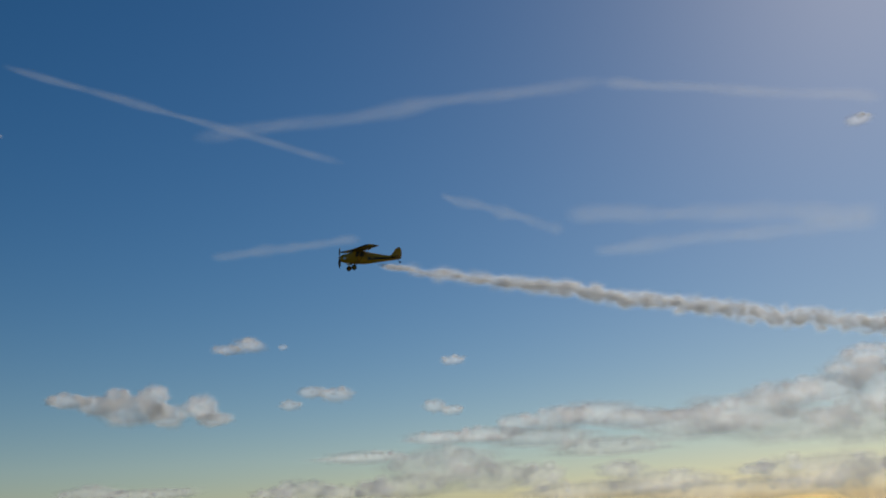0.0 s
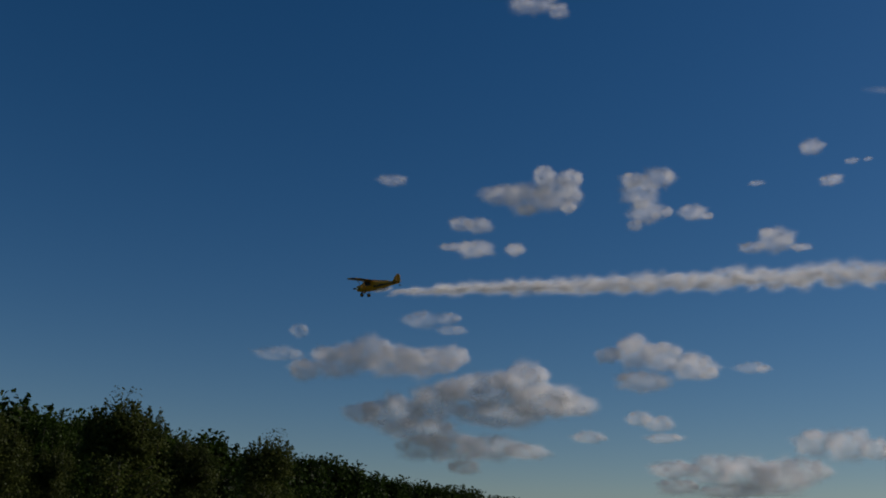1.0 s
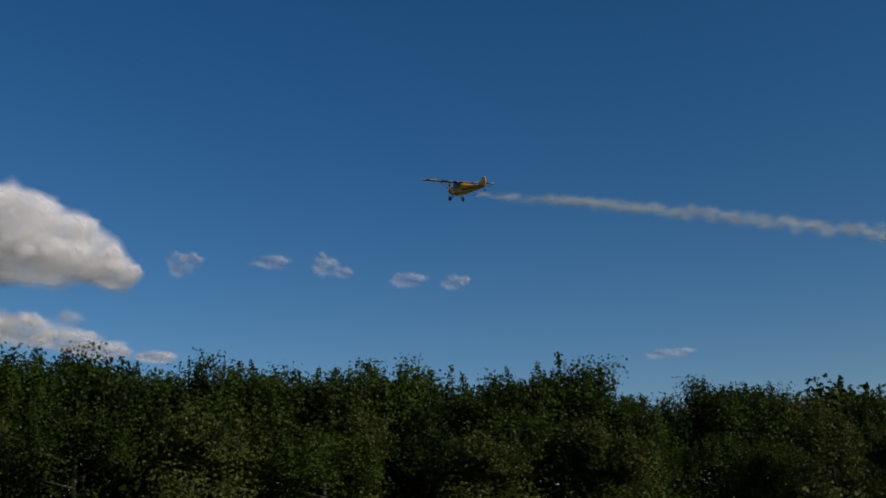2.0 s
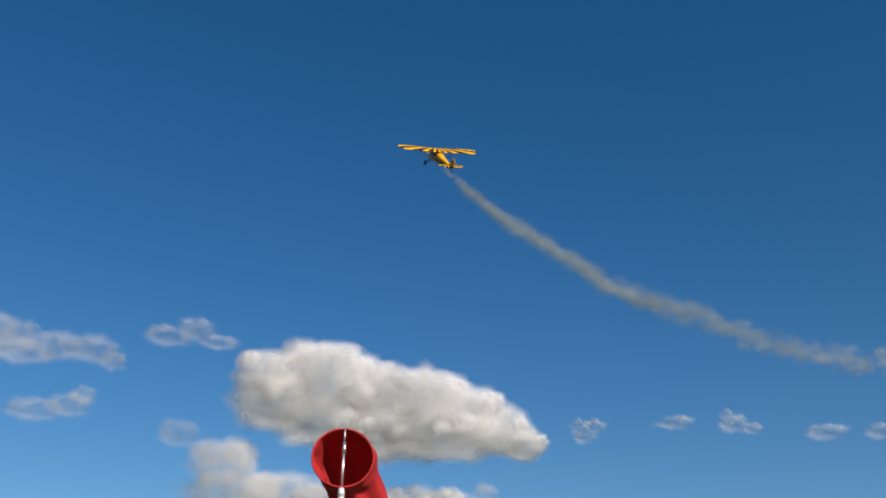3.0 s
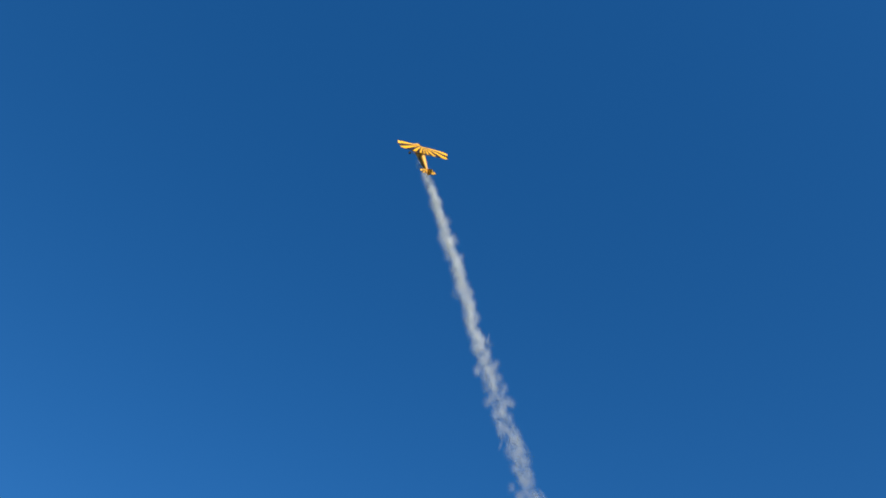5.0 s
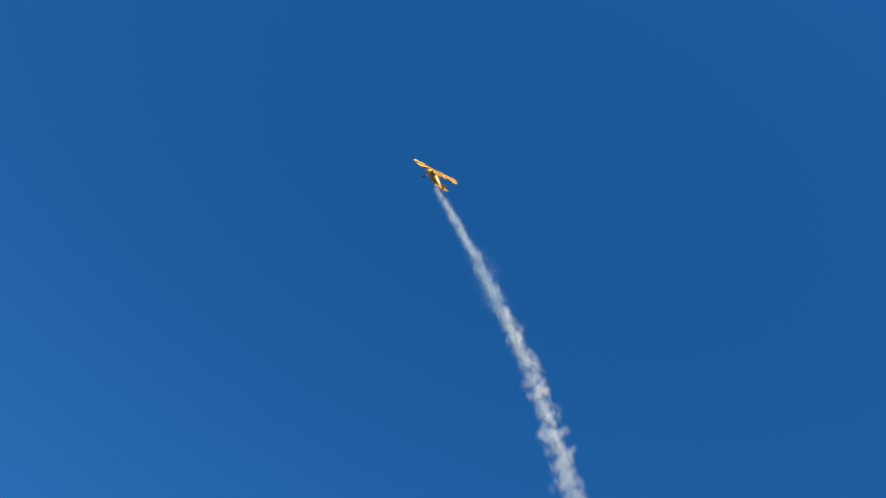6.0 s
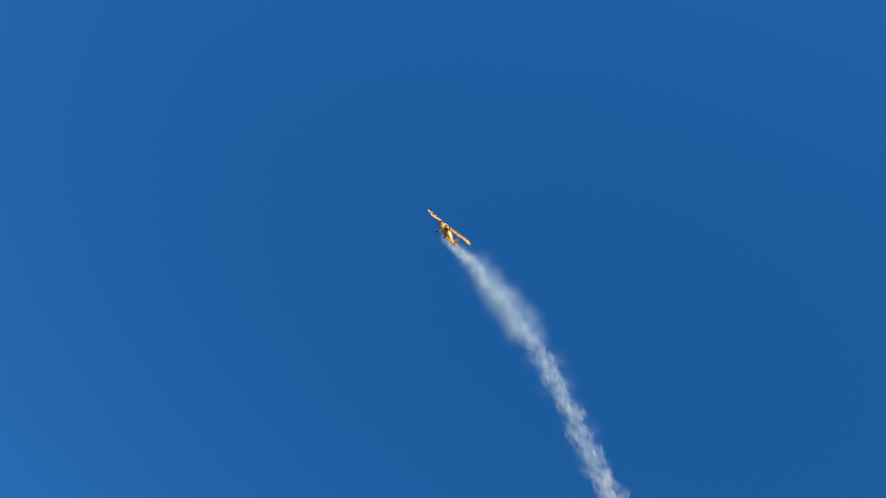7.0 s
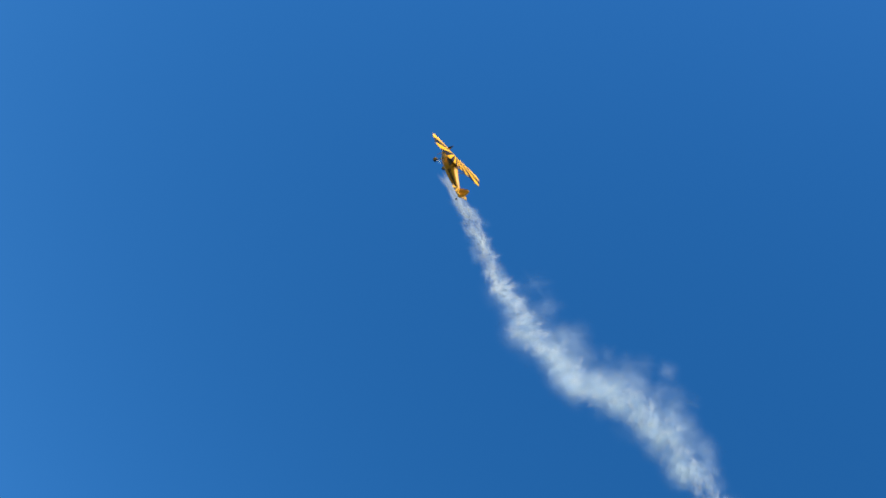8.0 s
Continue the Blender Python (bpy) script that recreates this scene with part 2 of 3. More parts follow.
# ---- trees ----
def tree_kind(name, seed, label, leaf, slim, fine=1.0):
    """A broadleaf tree, 8.5 m high: tapered trunk with limbs, and a crown of leafy twigs with gaps."""
    rng = np.random.default_rng(seed)
    tree = tagged(new(name), label, "tree", group="trees of the wood edge")
    bm = bmesh.new()
    rod(bm, (0, 0, -0.1), (0.1, 0.05, 3.0), 0.17, 0.12)
    rod(bm, (0.1, 0.05, 3.0), (0.0, 0.1, 7.6), 0.12, 0.02)
    hubs = []
    for k in range(16):
        z = 1.2 + 5.8 * k / 15
        a = rng.uniform(0, 2 * math.pi)
        reach = slim * (2.5 - 1.5 * abs(z - 3.4) / 4) * rng.uniform(0.7, 1.1)
        tip = Vector((reach * math.cos(a), reach * math.sin(a), z + rng.uniform(0.5, 1.4)))
        rod(bm, (0.08, 0.05, z), tip, 0.05, 0.012, 5)
        hubs.append(tip)
    for k in range(9):
        a = rng.uniform(0, 2 * math.pi)
        r = slim * rng.uniform(0.1, 1.5)
        tip = Vector((r * math.cos(a), r * math.sin(a), rng.uniform(6.6, 7.6) - 0.35 * r))
        rod(bm, (0.5 * tip.x, 0.5 * tip.y, 6.0), tip, 0.03, 0.006, 5)
        hubs.append(tip)
    centres, facing, sizes = [], [], []

    def clump(c, spread, count, size):
        low = c[2] < 3.6
        count = max(int(count * 1.5 * fine * (0.22 if low else 1.0)), 3)
        size = size * (1.6 if low else 0.76) * fine ** -0.5
        p = np.clip(rng.normal(size=(count, 3)), -1.5, 1.5) * spread
        centres.append(p + np.array(c))
        d = p / (np.linalg.norm(p, axis=1, keepdims=True) + 1e-6) * 0.7 + np.array((0, 0, 0.6))
        facing.append(d)
        sizes.append(rng.uniform(0.6, 1.2, count) * size)

    for h in hubs:
        clump(h, (0.42, 0.42, 0.36), 90, 0.065)
        for k in range(3):
            s = rng.uniform(0.35, 0.9)
            clump((h.x * s, h.y * s, h.z - rng.uniform(0.1, 0.9)), (0.4, 0.4, 0.36), 70, 0.07)
    for k in range(30):
        a, z = rng.uniform(0, 2 * math.pi), rng.uniform(0.5, 7.3)
        r = slim * (2.6 - 1.6 * abs(z - 3.2) / 4) * math.sqrt(rng.uniform(0.15, 1.0))
        clump((r * math.cos(a), r * math.sin(a), z), (0.38, 0.38, 0.32), 70, 0.07)
    for k in range(12):
        a = rng.uniform(0, 2 * math.pi)
        r = slim * 2.0 * math.sqrt((k + rng.uniform(0, 1)) / 12)
        top = Vector((r * math.cos(a), r * math.sin(a), 8.3 - 0.22 * r * r + rng.uniform(-0.55, 0.35)))
        foot = top - Vector((rng.uniform(-0.3, 0.3), rng.uniform(-0.3, 0.3), rng.uniform(1.6, 2.5)))
        rod(bm, foot, top, 0.022, 0.004, 5)
        for j in range(13):
            s = j / 13
            side = Vector((rng.normal(), rng.normal(), 0)) * (0.16 * s)
            clump(top.lerp(foot, s) + side, (0.05 + 0.30 * s, 0.05 + 0.30 * s, 0.09), int(9 + 22 * s), 0.062)
    smooth(part("trunk", bm, M_BARK, tree))
    centres, facing, sizes = np.vstack(centres), np.vstack(facing), np.concatenate(sizes)
    facing = facing / np.linalg.norm(facing, axis=1, keepdims=True)
    verts, uvs, _ = sheets(centres, facing, sizes, rng, 0.7)
    n = len(centres)
    q = verts.reshape(n, 4, 3)
    q[:, 1] = (q[:, 1] + q[:, 2] + q[:, 1] * 0.2) / 2.2 * 1.0
    faces = np.arange(4 * n).reshape(n, 4).tolist()
    me = bpy.data.meshes.new("crown")
    me.from_pydata(verts.tolist(), [], faces)
    me.materials.append(leaf)
    crown = new("crown", me)
    crown.parent = tree
    return tree


def skyline(az):
    table = ((-12, 2.0), (-8, 2.6), (1.3, 4.0), (9.7, 5.3), (15, 6.1), (17.4, 7.3), (19, 6.4), (25, 7.3), (31, 7.2), (33, 7.8),
             (35, 8.7), (39, 9.2), (47, 9.4), (55, 9.9), (63, 10.7), (72, 10.7), (79, 9.9), (105, 9.6))
    return float(np.interp(az, [a for a, _ in table], [e for _, e in table]))


def wood_edge():
    rng = np.random.default_rng(5)
    kinds = [
        tree_kind("broadleaf_tree", 1, "dense dark green broadleaf tree at the wood edge", M_LEAF, 1.0),
        tree_kind("broadleaf_tree", 2, "dense dark green broadleaf tree at the wood edge", M_LEAF, 1.15),
        tree_kind("broadleaf_tree", 3, "bushy green tree with thin leafy shoots on top", M_LEAF, 0.9),
        tree_kind("willow_tree", 4, "pale grey-green willow tree at the wood edge", M_LEAF_PALE, 0.85),
        tree_kind("broadleaf_tree", 6, "bushy green tree with thin leafy shoots on top", M_LEAF, 1.05),
        tree_kind("broadleaf_tree", 7, "distant dark green broadleaf tree of the wood edge", M_LEAF, 1.0, 0.2),
        tree_kind("broadleaf_tree", 8, "distant dark green broadleaf tree of the wood edge", M_LEAF, 1.2, 0.2),
    ]
    spots = []
    az = -11.0
    while az < 104:
        near = az > 32.5
        d = 39 if near else float(np.interp(az, (-11, 1.4, 10, 20, 32), (330, 170, 105, 78, 62)))
        d *= rng.uniform(0.96, 1.06)
        spots.append((az, d, 1.7 + d * math.tan(radians(skyline(az))) * rng.uniform(0.90, 1.07), rng.uniform() < 0.2))
        back = d * 1.12
        spots.append((az + rng.uniform(0.5, 2), back, 1.7 + back * math.tan(radians(skyline(az))) * rng.uniform(0.86, 1.02), False))
        low = d * 0.93
        spots.append((az + rng.uniform(-1, 1), low, 1.7 + low * math.tan(radians(skyline(az))) * rng.uniform(0.55, 0.75), rng.uniform() < 0.25))
        az += 3.0 if near else 150 / d
    for az, d, up in ((17.4, 60, 7.5), (13.6, 64, 5.6), (9.6, 70, 5.9), (23.5, 58, 6.0)):
        spots.append((az, d, 1.7 + d * math.tan(radians(up)), True))
    for k, (az, d, high, pale) in enumerate(spots):
        kind = kinds[int(rng.integers(5, 7))] if d > 75 else kinds[3] if pale else kinds[(0, 1, 2, 4)[int(rng.integers(4))]]
        p = toward(az, 0) * d
        m = pose(p.x, p.y, 0, 0, 0, float(rng.uniform(0, 360)))
        if k < len(kinds):
            kind = kinds[k]
            kind.matrix_basis = m
            tree = kind
        else:
            tree = copy_thing(kind, m)
        s = high / 8.5
        tree.scale = (max(s, 0.85) * 1.05,) * 2 + (s,)


wood_edge()


# ---- clouds ----
FAR = 3000.0


def ball(steps=2):
    bm = bmesh.new()
    bmesh.ops.create_icosphere(bm, subdivisions=steps, radius=1)
    v = np.array([p.co[:] for p in bm.verts])
    f = [[p.index for p in face.verts] for face in bm.faces]
    bm.free()
    return v, f


BALL, SMALL, TINY = ball(3), ball(2), ball(1)


def billows(groups, rng, mat, rough, body):
    """Rounded heaps of vapour, one mesh for each group of puffs (centre, radii): bulging skins that flow into one another, nested, thinning outwards."""
    puffs = [p for g in groups for p in g]
    mids, radii = np.array([c for c, _ in puffs]), np.array([r for _, r in puffs])

    def outward(p):
        d = (p[:, None] - mids[None]) / radii[None]
        w = np.exp(-1.6 * (d ** 2).sum(2))[:, :, None]
        g = (d / radii[None] * radii.mean() * w).sum(1)
        return g / (np.linalg.norm(g, axis=1, keepdims=True) + 1e-9)

    meshes = []
    for group in groups:
        verts, faces, uvs, normals, count = [], [], [], [], 0
        for k, (c, r) in enumerate(group):
            firm = body * (1.0 if k == 0 else 0.55)
            n, skins = (BALL if r[2] > 0.4 * radii[:, 2].max() else SMALL)
            shift = rng.uniform(-50, 50, 3)
            bulge = np.array([noise.fractal(Vector(p * 1.8 + shift), 0.9, 2.1, 4) for p in n])
            for size, dense in ((0.74, 0.95), (0.86, 0.62), (0.95, 0.42), (1.03, 0.24), (1.12, 0.11)):
                v = n * (size + rough * bulge * size ** 2)[:, None] * r + c
                soft = 0.65 * outward(v) + 0.35 * n
                verts.append(v), normals.append(soft / np.linalg.norm(soft, axis=1, keepdims=True))
                uvs.append(np.full((len(n), 2), dense * firm))
                faces += [[i + count for i in f] for f in skins]
                count += len(n)
        meshes.append(sheet_mesh("billow", np.vstack(verts), faces, np.vstack(uvs), np.vstack(normals), mat))
    return meshes


CLOUD_SEED = [100]
BANK = "long grey-bottomed cloud bank with bright sunlit edges"
THIN = "small ragged shred of thin white cloud"


def cloud(az, el, lumps, label="white fair-weather cumulus cloud with a grey base"):
    """A cumulus of lumps (right, up, half width, half height), in degrees as seen from the field, with smaller bulges on their upper sides."""
    CLOUD_SEED[0] += 1
    rng = np.random.default_rng(CLOUD_SEED[0])
    per = FAR * radians(1)
    groups = []
    for x, z, rx, rz in lumps:
        mid, r = np.array((x, rng.normal() * 0.3 * rz, z)) * per, np.array((rx, (rx + rz) / 2, rz)) * per
        group = [(mid, r * 0.92)]
        for j in range(int(np.clip(3 * rx / rz, 3, 7))):
            t, up = rng.uniform(0, 2 * math.pi), rng.uniform(-0.15, 0.95)
            way = np.array((math.cos(t) * math.sqrt(1 - up * up), math.sin(t) * math.sqrt(1 - up * up), up))
            small = per * rz * rng.uniform(0.26, 0.48)
            group.append((mid + way * r * 0.76, np.array((small * 1.25, small, small * 0.9))))
        groups.append(group)
    wide = max(x + rx for x, _, rx, _ in lumps) - min(x - rx for x, _, rx, _ in lumps)
    body = {BANK: 0.55, THIN: 0.28}.get(label, 1.7 if wide > 17 else min(max(0.36 + 0.045 * wide, 0.42), 0.95))
    ob = tagged(new("cloud"), label, "cloud", group="clouds")
    ob.matrix_basis = Matrix.Translation(toward(az, el) * FAR) @ pose(0, 0, 0, 0, 0, az)
    for me in billows(groups, rng, M_CLOUD, 0.34, body):
        new("billow", me).parent = ob


def contrail(start, end, wide, thick=1.0):
    """A long streak of thin ice cloud between two directions of the sky."""
    CLOUD_SEED[0] += 1
    rng = np.random.default_rng(CLOUD_SEED[0])
    p, q = (np.array(toward(*s)) * FAR * 1.3 for s in (start, end))
    mid, r = (p + q) / 2, FAR * 1.3 * radians(wide) / 2
    across = np.cross(q - p, mid)
    across /= np.linalg.norm(across)
    steps = 48
    verts, uv, faces = [], [], []
    for k in range(steps + 1):
        f = k / steps
        spread = r * (0.75 + 0.5 * noise.noise(Vector((f * 7, CLOUD_SEED[0], 0)))) * (1.5 + 0.8 * thick)
        c = p + (q - p) * f - mid + across * (r * 0.7 * noise.noise(Vector((f * 4, 3.0, CLOUD_SEED[0]))))
        end = min(f, 1 - f, 0.08) / 0.08
        for s in (-1, -0.5, 0, 0.5, 1):
            verts.append(c + across * spread * s - mid / np.linalg.norm(mid) * (r * 0.4 * (1 - s * s)))
            uv.append((0.5 - 0.42 * (1 - end), 0.5 + 0.5 * s))
    for k in range(steps):
        for j in range(4):
            i = 5 * k + j
            faces.append([i, i + 1, i + 6, i + 5])
    me = sheet_mesh("contrail", np.array(verts), faces, np.array(uv), None, M_CONTRAIL)
    ob = tagged(new("contrail", me), "thin white streak of condensation high in the sky", "contrail", group="contrails")
    ob.location = mid


cloud(-6.0, 20.4, [(-2.3, -0.11, 1.48, 0.59), (-0.7, -0.30, 1.64, 0.92), (0.9, 0.08, 1.48, 1.05), (0.1, 1.26, 0.72, 0.66), (1.5, 0.92, 0.82, 0.59), (-0.9, -1.04, 0.59, 0.39), (1.5, -0.82, 0.53, 0.39)])
cloud(-12.3, 19.9, [(-0.7, 1.33, 0.85, 0.39), (0.7, 1.42, 0.92, 0.72), (-0.4, 0.30, 1.15, 0.85), (-0.0, -0.81, 1.15, 0.72), (-0.7, -1.49, 0.49, 0.39), (1.1, -0.75, 0.39, 0.33)])
cloud(-15.4, 19.0, [(-0.4, 0.15, 0.85, 0.53), (0.4, -0.15, 0.33, 0.23)])
cloud(-1.6, 18.6, [(-0.5, 0.02, 0.82, 0.46), (0.5, -0.02, 0.92, 0.46)])
cloud(-2.3, 17.2, [(-1.7, 0.06, 0.79, 0.23), (-0.3, -0.02, 1.18, 0.56), (2.0, -0.04, 0.66, 0.39)])
cloud(-19.4, 17.2, [(-1.2, -0.22, 0.79, 0.33), (0.1, 0.06, 1.12, 0.79), (-0.4, 0.58, 0.46, 0.30), (1.4, -0.42, 0.72, 0.23)])
cloud(-21.9, 22.2, [(0.0, 0.00, 0.66, 0.49)])
cloud(-22.8, 20.4, [(0.0, 0.00, 0.66, 0.36)])
cloud(-24.4, 21.2, [(-0.4, 0.02, 0.39, 0.20), (0.4, -0.02, 0.26, 0.13)], THIN)
cloud(-18.7, 20.5, [(0.0, 0.00, 0.46, 0.16)], THIN)
cloud(-6.2, 30.9, [(-0.7, 0.32, 1.48, 0.72), (0.7, -0.32, 0.66, 0.46)], THIN)
cloud(-12.5, 10.8, [(-2.6, 0.26, 0.82, 0.53), (-1.2, 0.40, 1.25, 0.99), (0.4, 0.13, 1.31, 0.92), (2.1, -0.38, 1.31, 0.85), (-0.7, -1.25, 1.81, 0.66), (-1.4, 0.87, 0.72, 0.53), (0.5, 0.76, 0.59, 0.39), (2.9, -0.78, 0.59, 0.39)])
cloud(-18.1, 10.3, [(-0.3, 0.05, 1.05, 0.36), (0.3, -0.05, 0.46, 0.26)], THIN)
cloud(-12.3, 7.1, [(-0.8, 0.45, 0.79, 0.46), (0.3, 0.16, 0.99, 0.49), (0.5, -0.61, 1.18, 0.30)])
cloud(-8.7, 6.5, [(0.0, 0.00, 1.12, 0.39)])
cloud(-38.3, 10.1, [(-0.6, -0.12, 0.92, 0.33), (0.6, 0.12, 1.05, 0.49)])
cloud(-40.9, 10.1, [(0.0, 0.00, 0.33, 0.20)], THIN)
cloud(-33.2, 6.9, [(-4.0, 0.38, 1.12, 0.46), (-2.4, 0.12, 1.31, 0.59), (-0.7, -0.18, 1.97, 0.92), (0.5, 0.50, 0.92, 0.79), (1.2, -0.46, 1.31, 0.72), (3.1, -0.06, 0.99, 0.79), (3.8, -0.71, 1.12, 0.46), (-1.4, 0.41, 0.99, 0.59)])
cloud(-43.2, 7.4, [(-0.7, 0.09, 0.85, 0.39), (0.7, -0.09, 1.12, 0.46)])
cloud(-41.3, 6.8, [(0.0, 0.00, 0.72, 0.36)])
cloud(3.4, 10.5, [(-4.4, -0.74, 0.99, 0.66), (-2.5, -0.16, 1.64, 1.05), (-0.7, 0.41, 1.48, 1.05), (0.8, -0.01, 1.97, 0.99), (2.7, 0.07, 1.97, 0.92), (4.0, 0.43, 1.12, 0.72)])
cloud(-1.8, 8.2, [(-6.1, -0.67, 1.18, 0.66), (-4.2, -0.75, 1.97, 1.12), (-1.9, -0.03, 1.64, 1.25), (-1.0, 0.81, 1.12, 0.79), (1.0, 0.86, 1.97, 1.18), (3.2, 1.39, 1.64, 1.18), (4.2, 0.29, 1.97, 1.12), (5.8, 0.16, 1.64, 0.72), (1.7, -0.56, 2.96, 0.85), (-2.8, -1.50, 2.30, 0.72)])
cloud(-2.1, 5.5, [(-2.8, 0.18, 1.64, 0.85), (-0.8, 0.24, 1.97, 0.92), (1.1, 0.30, 1.97, 0.79), (3.0, 0.13, 1.48, 0.46), (-0.5, -0.85, 0.99, 0.46)])
cloud(0.0, 12.8, [(-1.1, 0.11, 1.18, 0.53), (0.4, 0.30, 0.85, 0.39), (0.7, -0.41, 0.99, 0.30)], THIN)
cloud(8.3, 11.9, [(0.0, 0.00, 0.59, 0.43)], THIN)
cloud(9.3, 10.6, [(0.0, 0.00, 1.51, 0.46)], THIN)
cloud(3.3, 20.9, [(0.0, 0.00, 0.99, 0.33)], THIN)
cloud(-16.4, 4.4, [(-3.1, 0.38, 1.45, 0.53), (-1.0, 0.40, 1.31, 0.85), (0.7, 0.12, 1.64, 1.18), (2.5, -0.01, 1.64, 1.12), (3.7, 0.38, 1.31, 0.85), (-2.9, -0.53, 1.31, 0.53), (0.1, -0.72, 2.30, 0.46)])
cloud(-22.9, 6.0, [(-2.2, 0.22, 1.12, 0.79), (-0.5, 0.12, 1.31, 0.99), (0.9, -0.09, 0.99, 0.66), (1.8, -0.25, 0.79, 0.39)])
cloud(-50.0, 6.3, [(-0.5, 0.15, 0.72, 0.46), (0.5, -0.15, 0.79, 0.33)])
cloud(-50.7, 9.0, [(0.0, 0.00, 0.85, 0.33)])
cloud(-75.1, 19.9, [(0.0, 0.00, 0.79, 0.33)])
cloud(-70.2, 5.5, [(3.4, 1.97, 1.64, 0.66), (2.5, 1.32, 1.97, 0.72), (0.6, 0.30, 2.63, 0.85), (-1.4, 0.18, 2.63, 0.85), (3.7, 0.30, 1.97, 1.64), (-3.9, -0.53, 3.94, 1.12), (-6.4, -0.81, 3.61, 0.99), (-1.1, -1.37, 4.60, 0.99), (2.6, -1.37, 2.96, 1.31)], BANK)
cloud(-57.7, 5.3, [(1.1, 0.23, 2.96, 0.79), (-1.1, 0.06, 1.97, 0.79), (-3.4, -0.06, 1.31, 0.59), (3.3, -0.23, 2.63, 0.66)], BANK)
cloud(-52.4, 4.2, [(-2.6, 0.43, 2.30, 0.46), (-0.0, 0.46, 2.63, 0.53), (2.9, 0.14, 3.94, 0.59), (6.9, -0.58, 3.94, 0.59), (-7.1, -0.45, 2.96, 0.39)], BANK)
cloud(-50.3, 2.3, [(-0.5, 0.84, 3.61, 1.12), (2.3, 0.07, 2.96, 0.99), (5.2, -0.14, 1.64, 0.85), (-2.5, -0.31, 2.96, 0.79), (-4.4, -0.46, 1.31, 0.72)], BANK)
cloud(-42.0, 1.9, [(-0.0, 0.11, 1.97, 0.72), (1.9, -0.10, 1.64, 0.53), (-1.9, -0.02, 1.31, 0.46)], BANK)
cloud(-65.2, 1.5, [(-5.4, 0.84, 1.64, 0.53), (-3.0, 0.09, 3.94, 0.66), (1.9, 0.40, 1.31, 0.39), (5.0, 0.20, 4.60, 0.99), (0.5, -0.72, 6.57, 0.79), (-7.0, -0.24, 4.93, 0.66), (8.0, -0.57, 3.94, 1.31)], BANK)
cloud(-32.1, 2.3, [(-1.4, 0.09, 1.97, 0.46), (1.4, -0.09, 2.96, 0.39)], BANK)
cloud(71.5, 16.8, [(-6.7, 1.52, 1.97, 1.64), (-5.0, 2.59, 1.97, 1.38), (-6.3, 0.02, 2.46, 1.64), (-3.2, 1.79, 2.63, 1.90), (-1.0, 1.29, 2.30, 1.81), (-3.4, -0.72, 3.61, 1.64), (0.5, 0.40, 2.63, 1.97), (2.7, 0.15, 2.30, 1.81), (4.7, -0.46, 2.30, 1.81), (6.6, -1.25, 1.97, 1.48), (3.5, -1.76, 3.94, 1.48), (7.9, -2.07, 1.48, 0.99), (0.0, -1.52, 3.61, 1.58)])
cloud(78.4, 12.4, [(-2.2, 0.92, 1.97, 1.48), (-1.2, 1.58, 0.99, 0.82), (-1.5, -0.83, 2.96, 1.64), (1.3, -0.72, 2.96, 1.38), (3.7, -0.95, 1.97, 1.18)])
cloud(66.5, 10.9, [(-3.2, 0.63, 1.97, 0.92), (-1.3, 0.33, 1.97, 0.92), (0.9, 0.00, 1.97, 0.72), (-4.7, 0.30, 1.97, 0.99), (2.5, -0.49, 1.97, 0.53), (5.7, -0.78, 1.31, 0.39)])
cloud(59.5, 15.3, [(-0.4, 0.19, 0.59, 0.53), (0.5, 0.17, 0.66, 0.46), (-0.1, -0.37, 0.72, 0.39)], THIN)
cloud(54.4, 15.5, [(0.0, 0.00, 1.12, 0.43)], THIN)
cloud(51.0, 15.3, [(-0.2, -0.12, 0.92, 0.53), (0.8, -0.41, 0.59, 0.33), (-0.5, 0.52, 0.39, 0.33)], THIN)
cloud(46.4, 14.4, [(0.0, 0.00, 1.25, 0.46)], THIN)
cloud(43.3, 14.2, [(-0.3, -0.07, 0.85, 0.43), (0.3, 0.07, 0.39, 0.30)], THIN)
cloud(65.5, 12.0, [(0.0, 0.00, 0.79, 0.53)], THIN)
cloud(91.5, 18.8, [(-1.1, 0.40, 1.18, 1.12), (-2.3, 0.67, 1.31, 0.92), (0.9, -0.06, 1.64, 0.79), (2.8, 0.18, 1.48, 0.85), (3.9, -0.31, 0.85, 0.59), (-0.7, -0.59, 1.97, 0.66), (-3.5, -0.28, 1.64, 1.18)], THIN)
cloud(83.0, 20.2, [(-1.4, -0.15, 1.45, 0.59), (-0.0, 0.36, 1.12, 0.66), (1.4, -0.21, 1.31, 0.39)], THIN)
cloud(89.7, 15.8, [(-1.3, -0.53, 1.64, 0.66), (0.3, -0.05, 1.31, 0.66), (1.0, 0.58, 0.72, 0.53)], THIN)
cloud(83.3, 14.7, [(0.0, 0.00, 1.25, 0.79)], THIN)
cloud(31.2, 9.4, [(-0.6, 0.0, 0.9, 0.3), (0.5, 0.0, 0.8, 0.25)], THIN)
contrail((-24.8, 24.9), (-44.7, 20.6), 0.36)
contrail((-35.6, 21.9), (-61.1, 24.3), 0.66)
contrail((-60.7, 24.2), (-76.6, 20.7), 0.52)
contrail((-50.5, 18.6), (-57.9, 16.0), 0.52)
contrail((-59.4, 14.7), (-75.5, 14.5), 0.72)
contrail((-36.7, 15.2), (-45.6, 16.2), 0.46)
contrail((-57.9, 16.9), (-75.6, 14.9), 0.85)


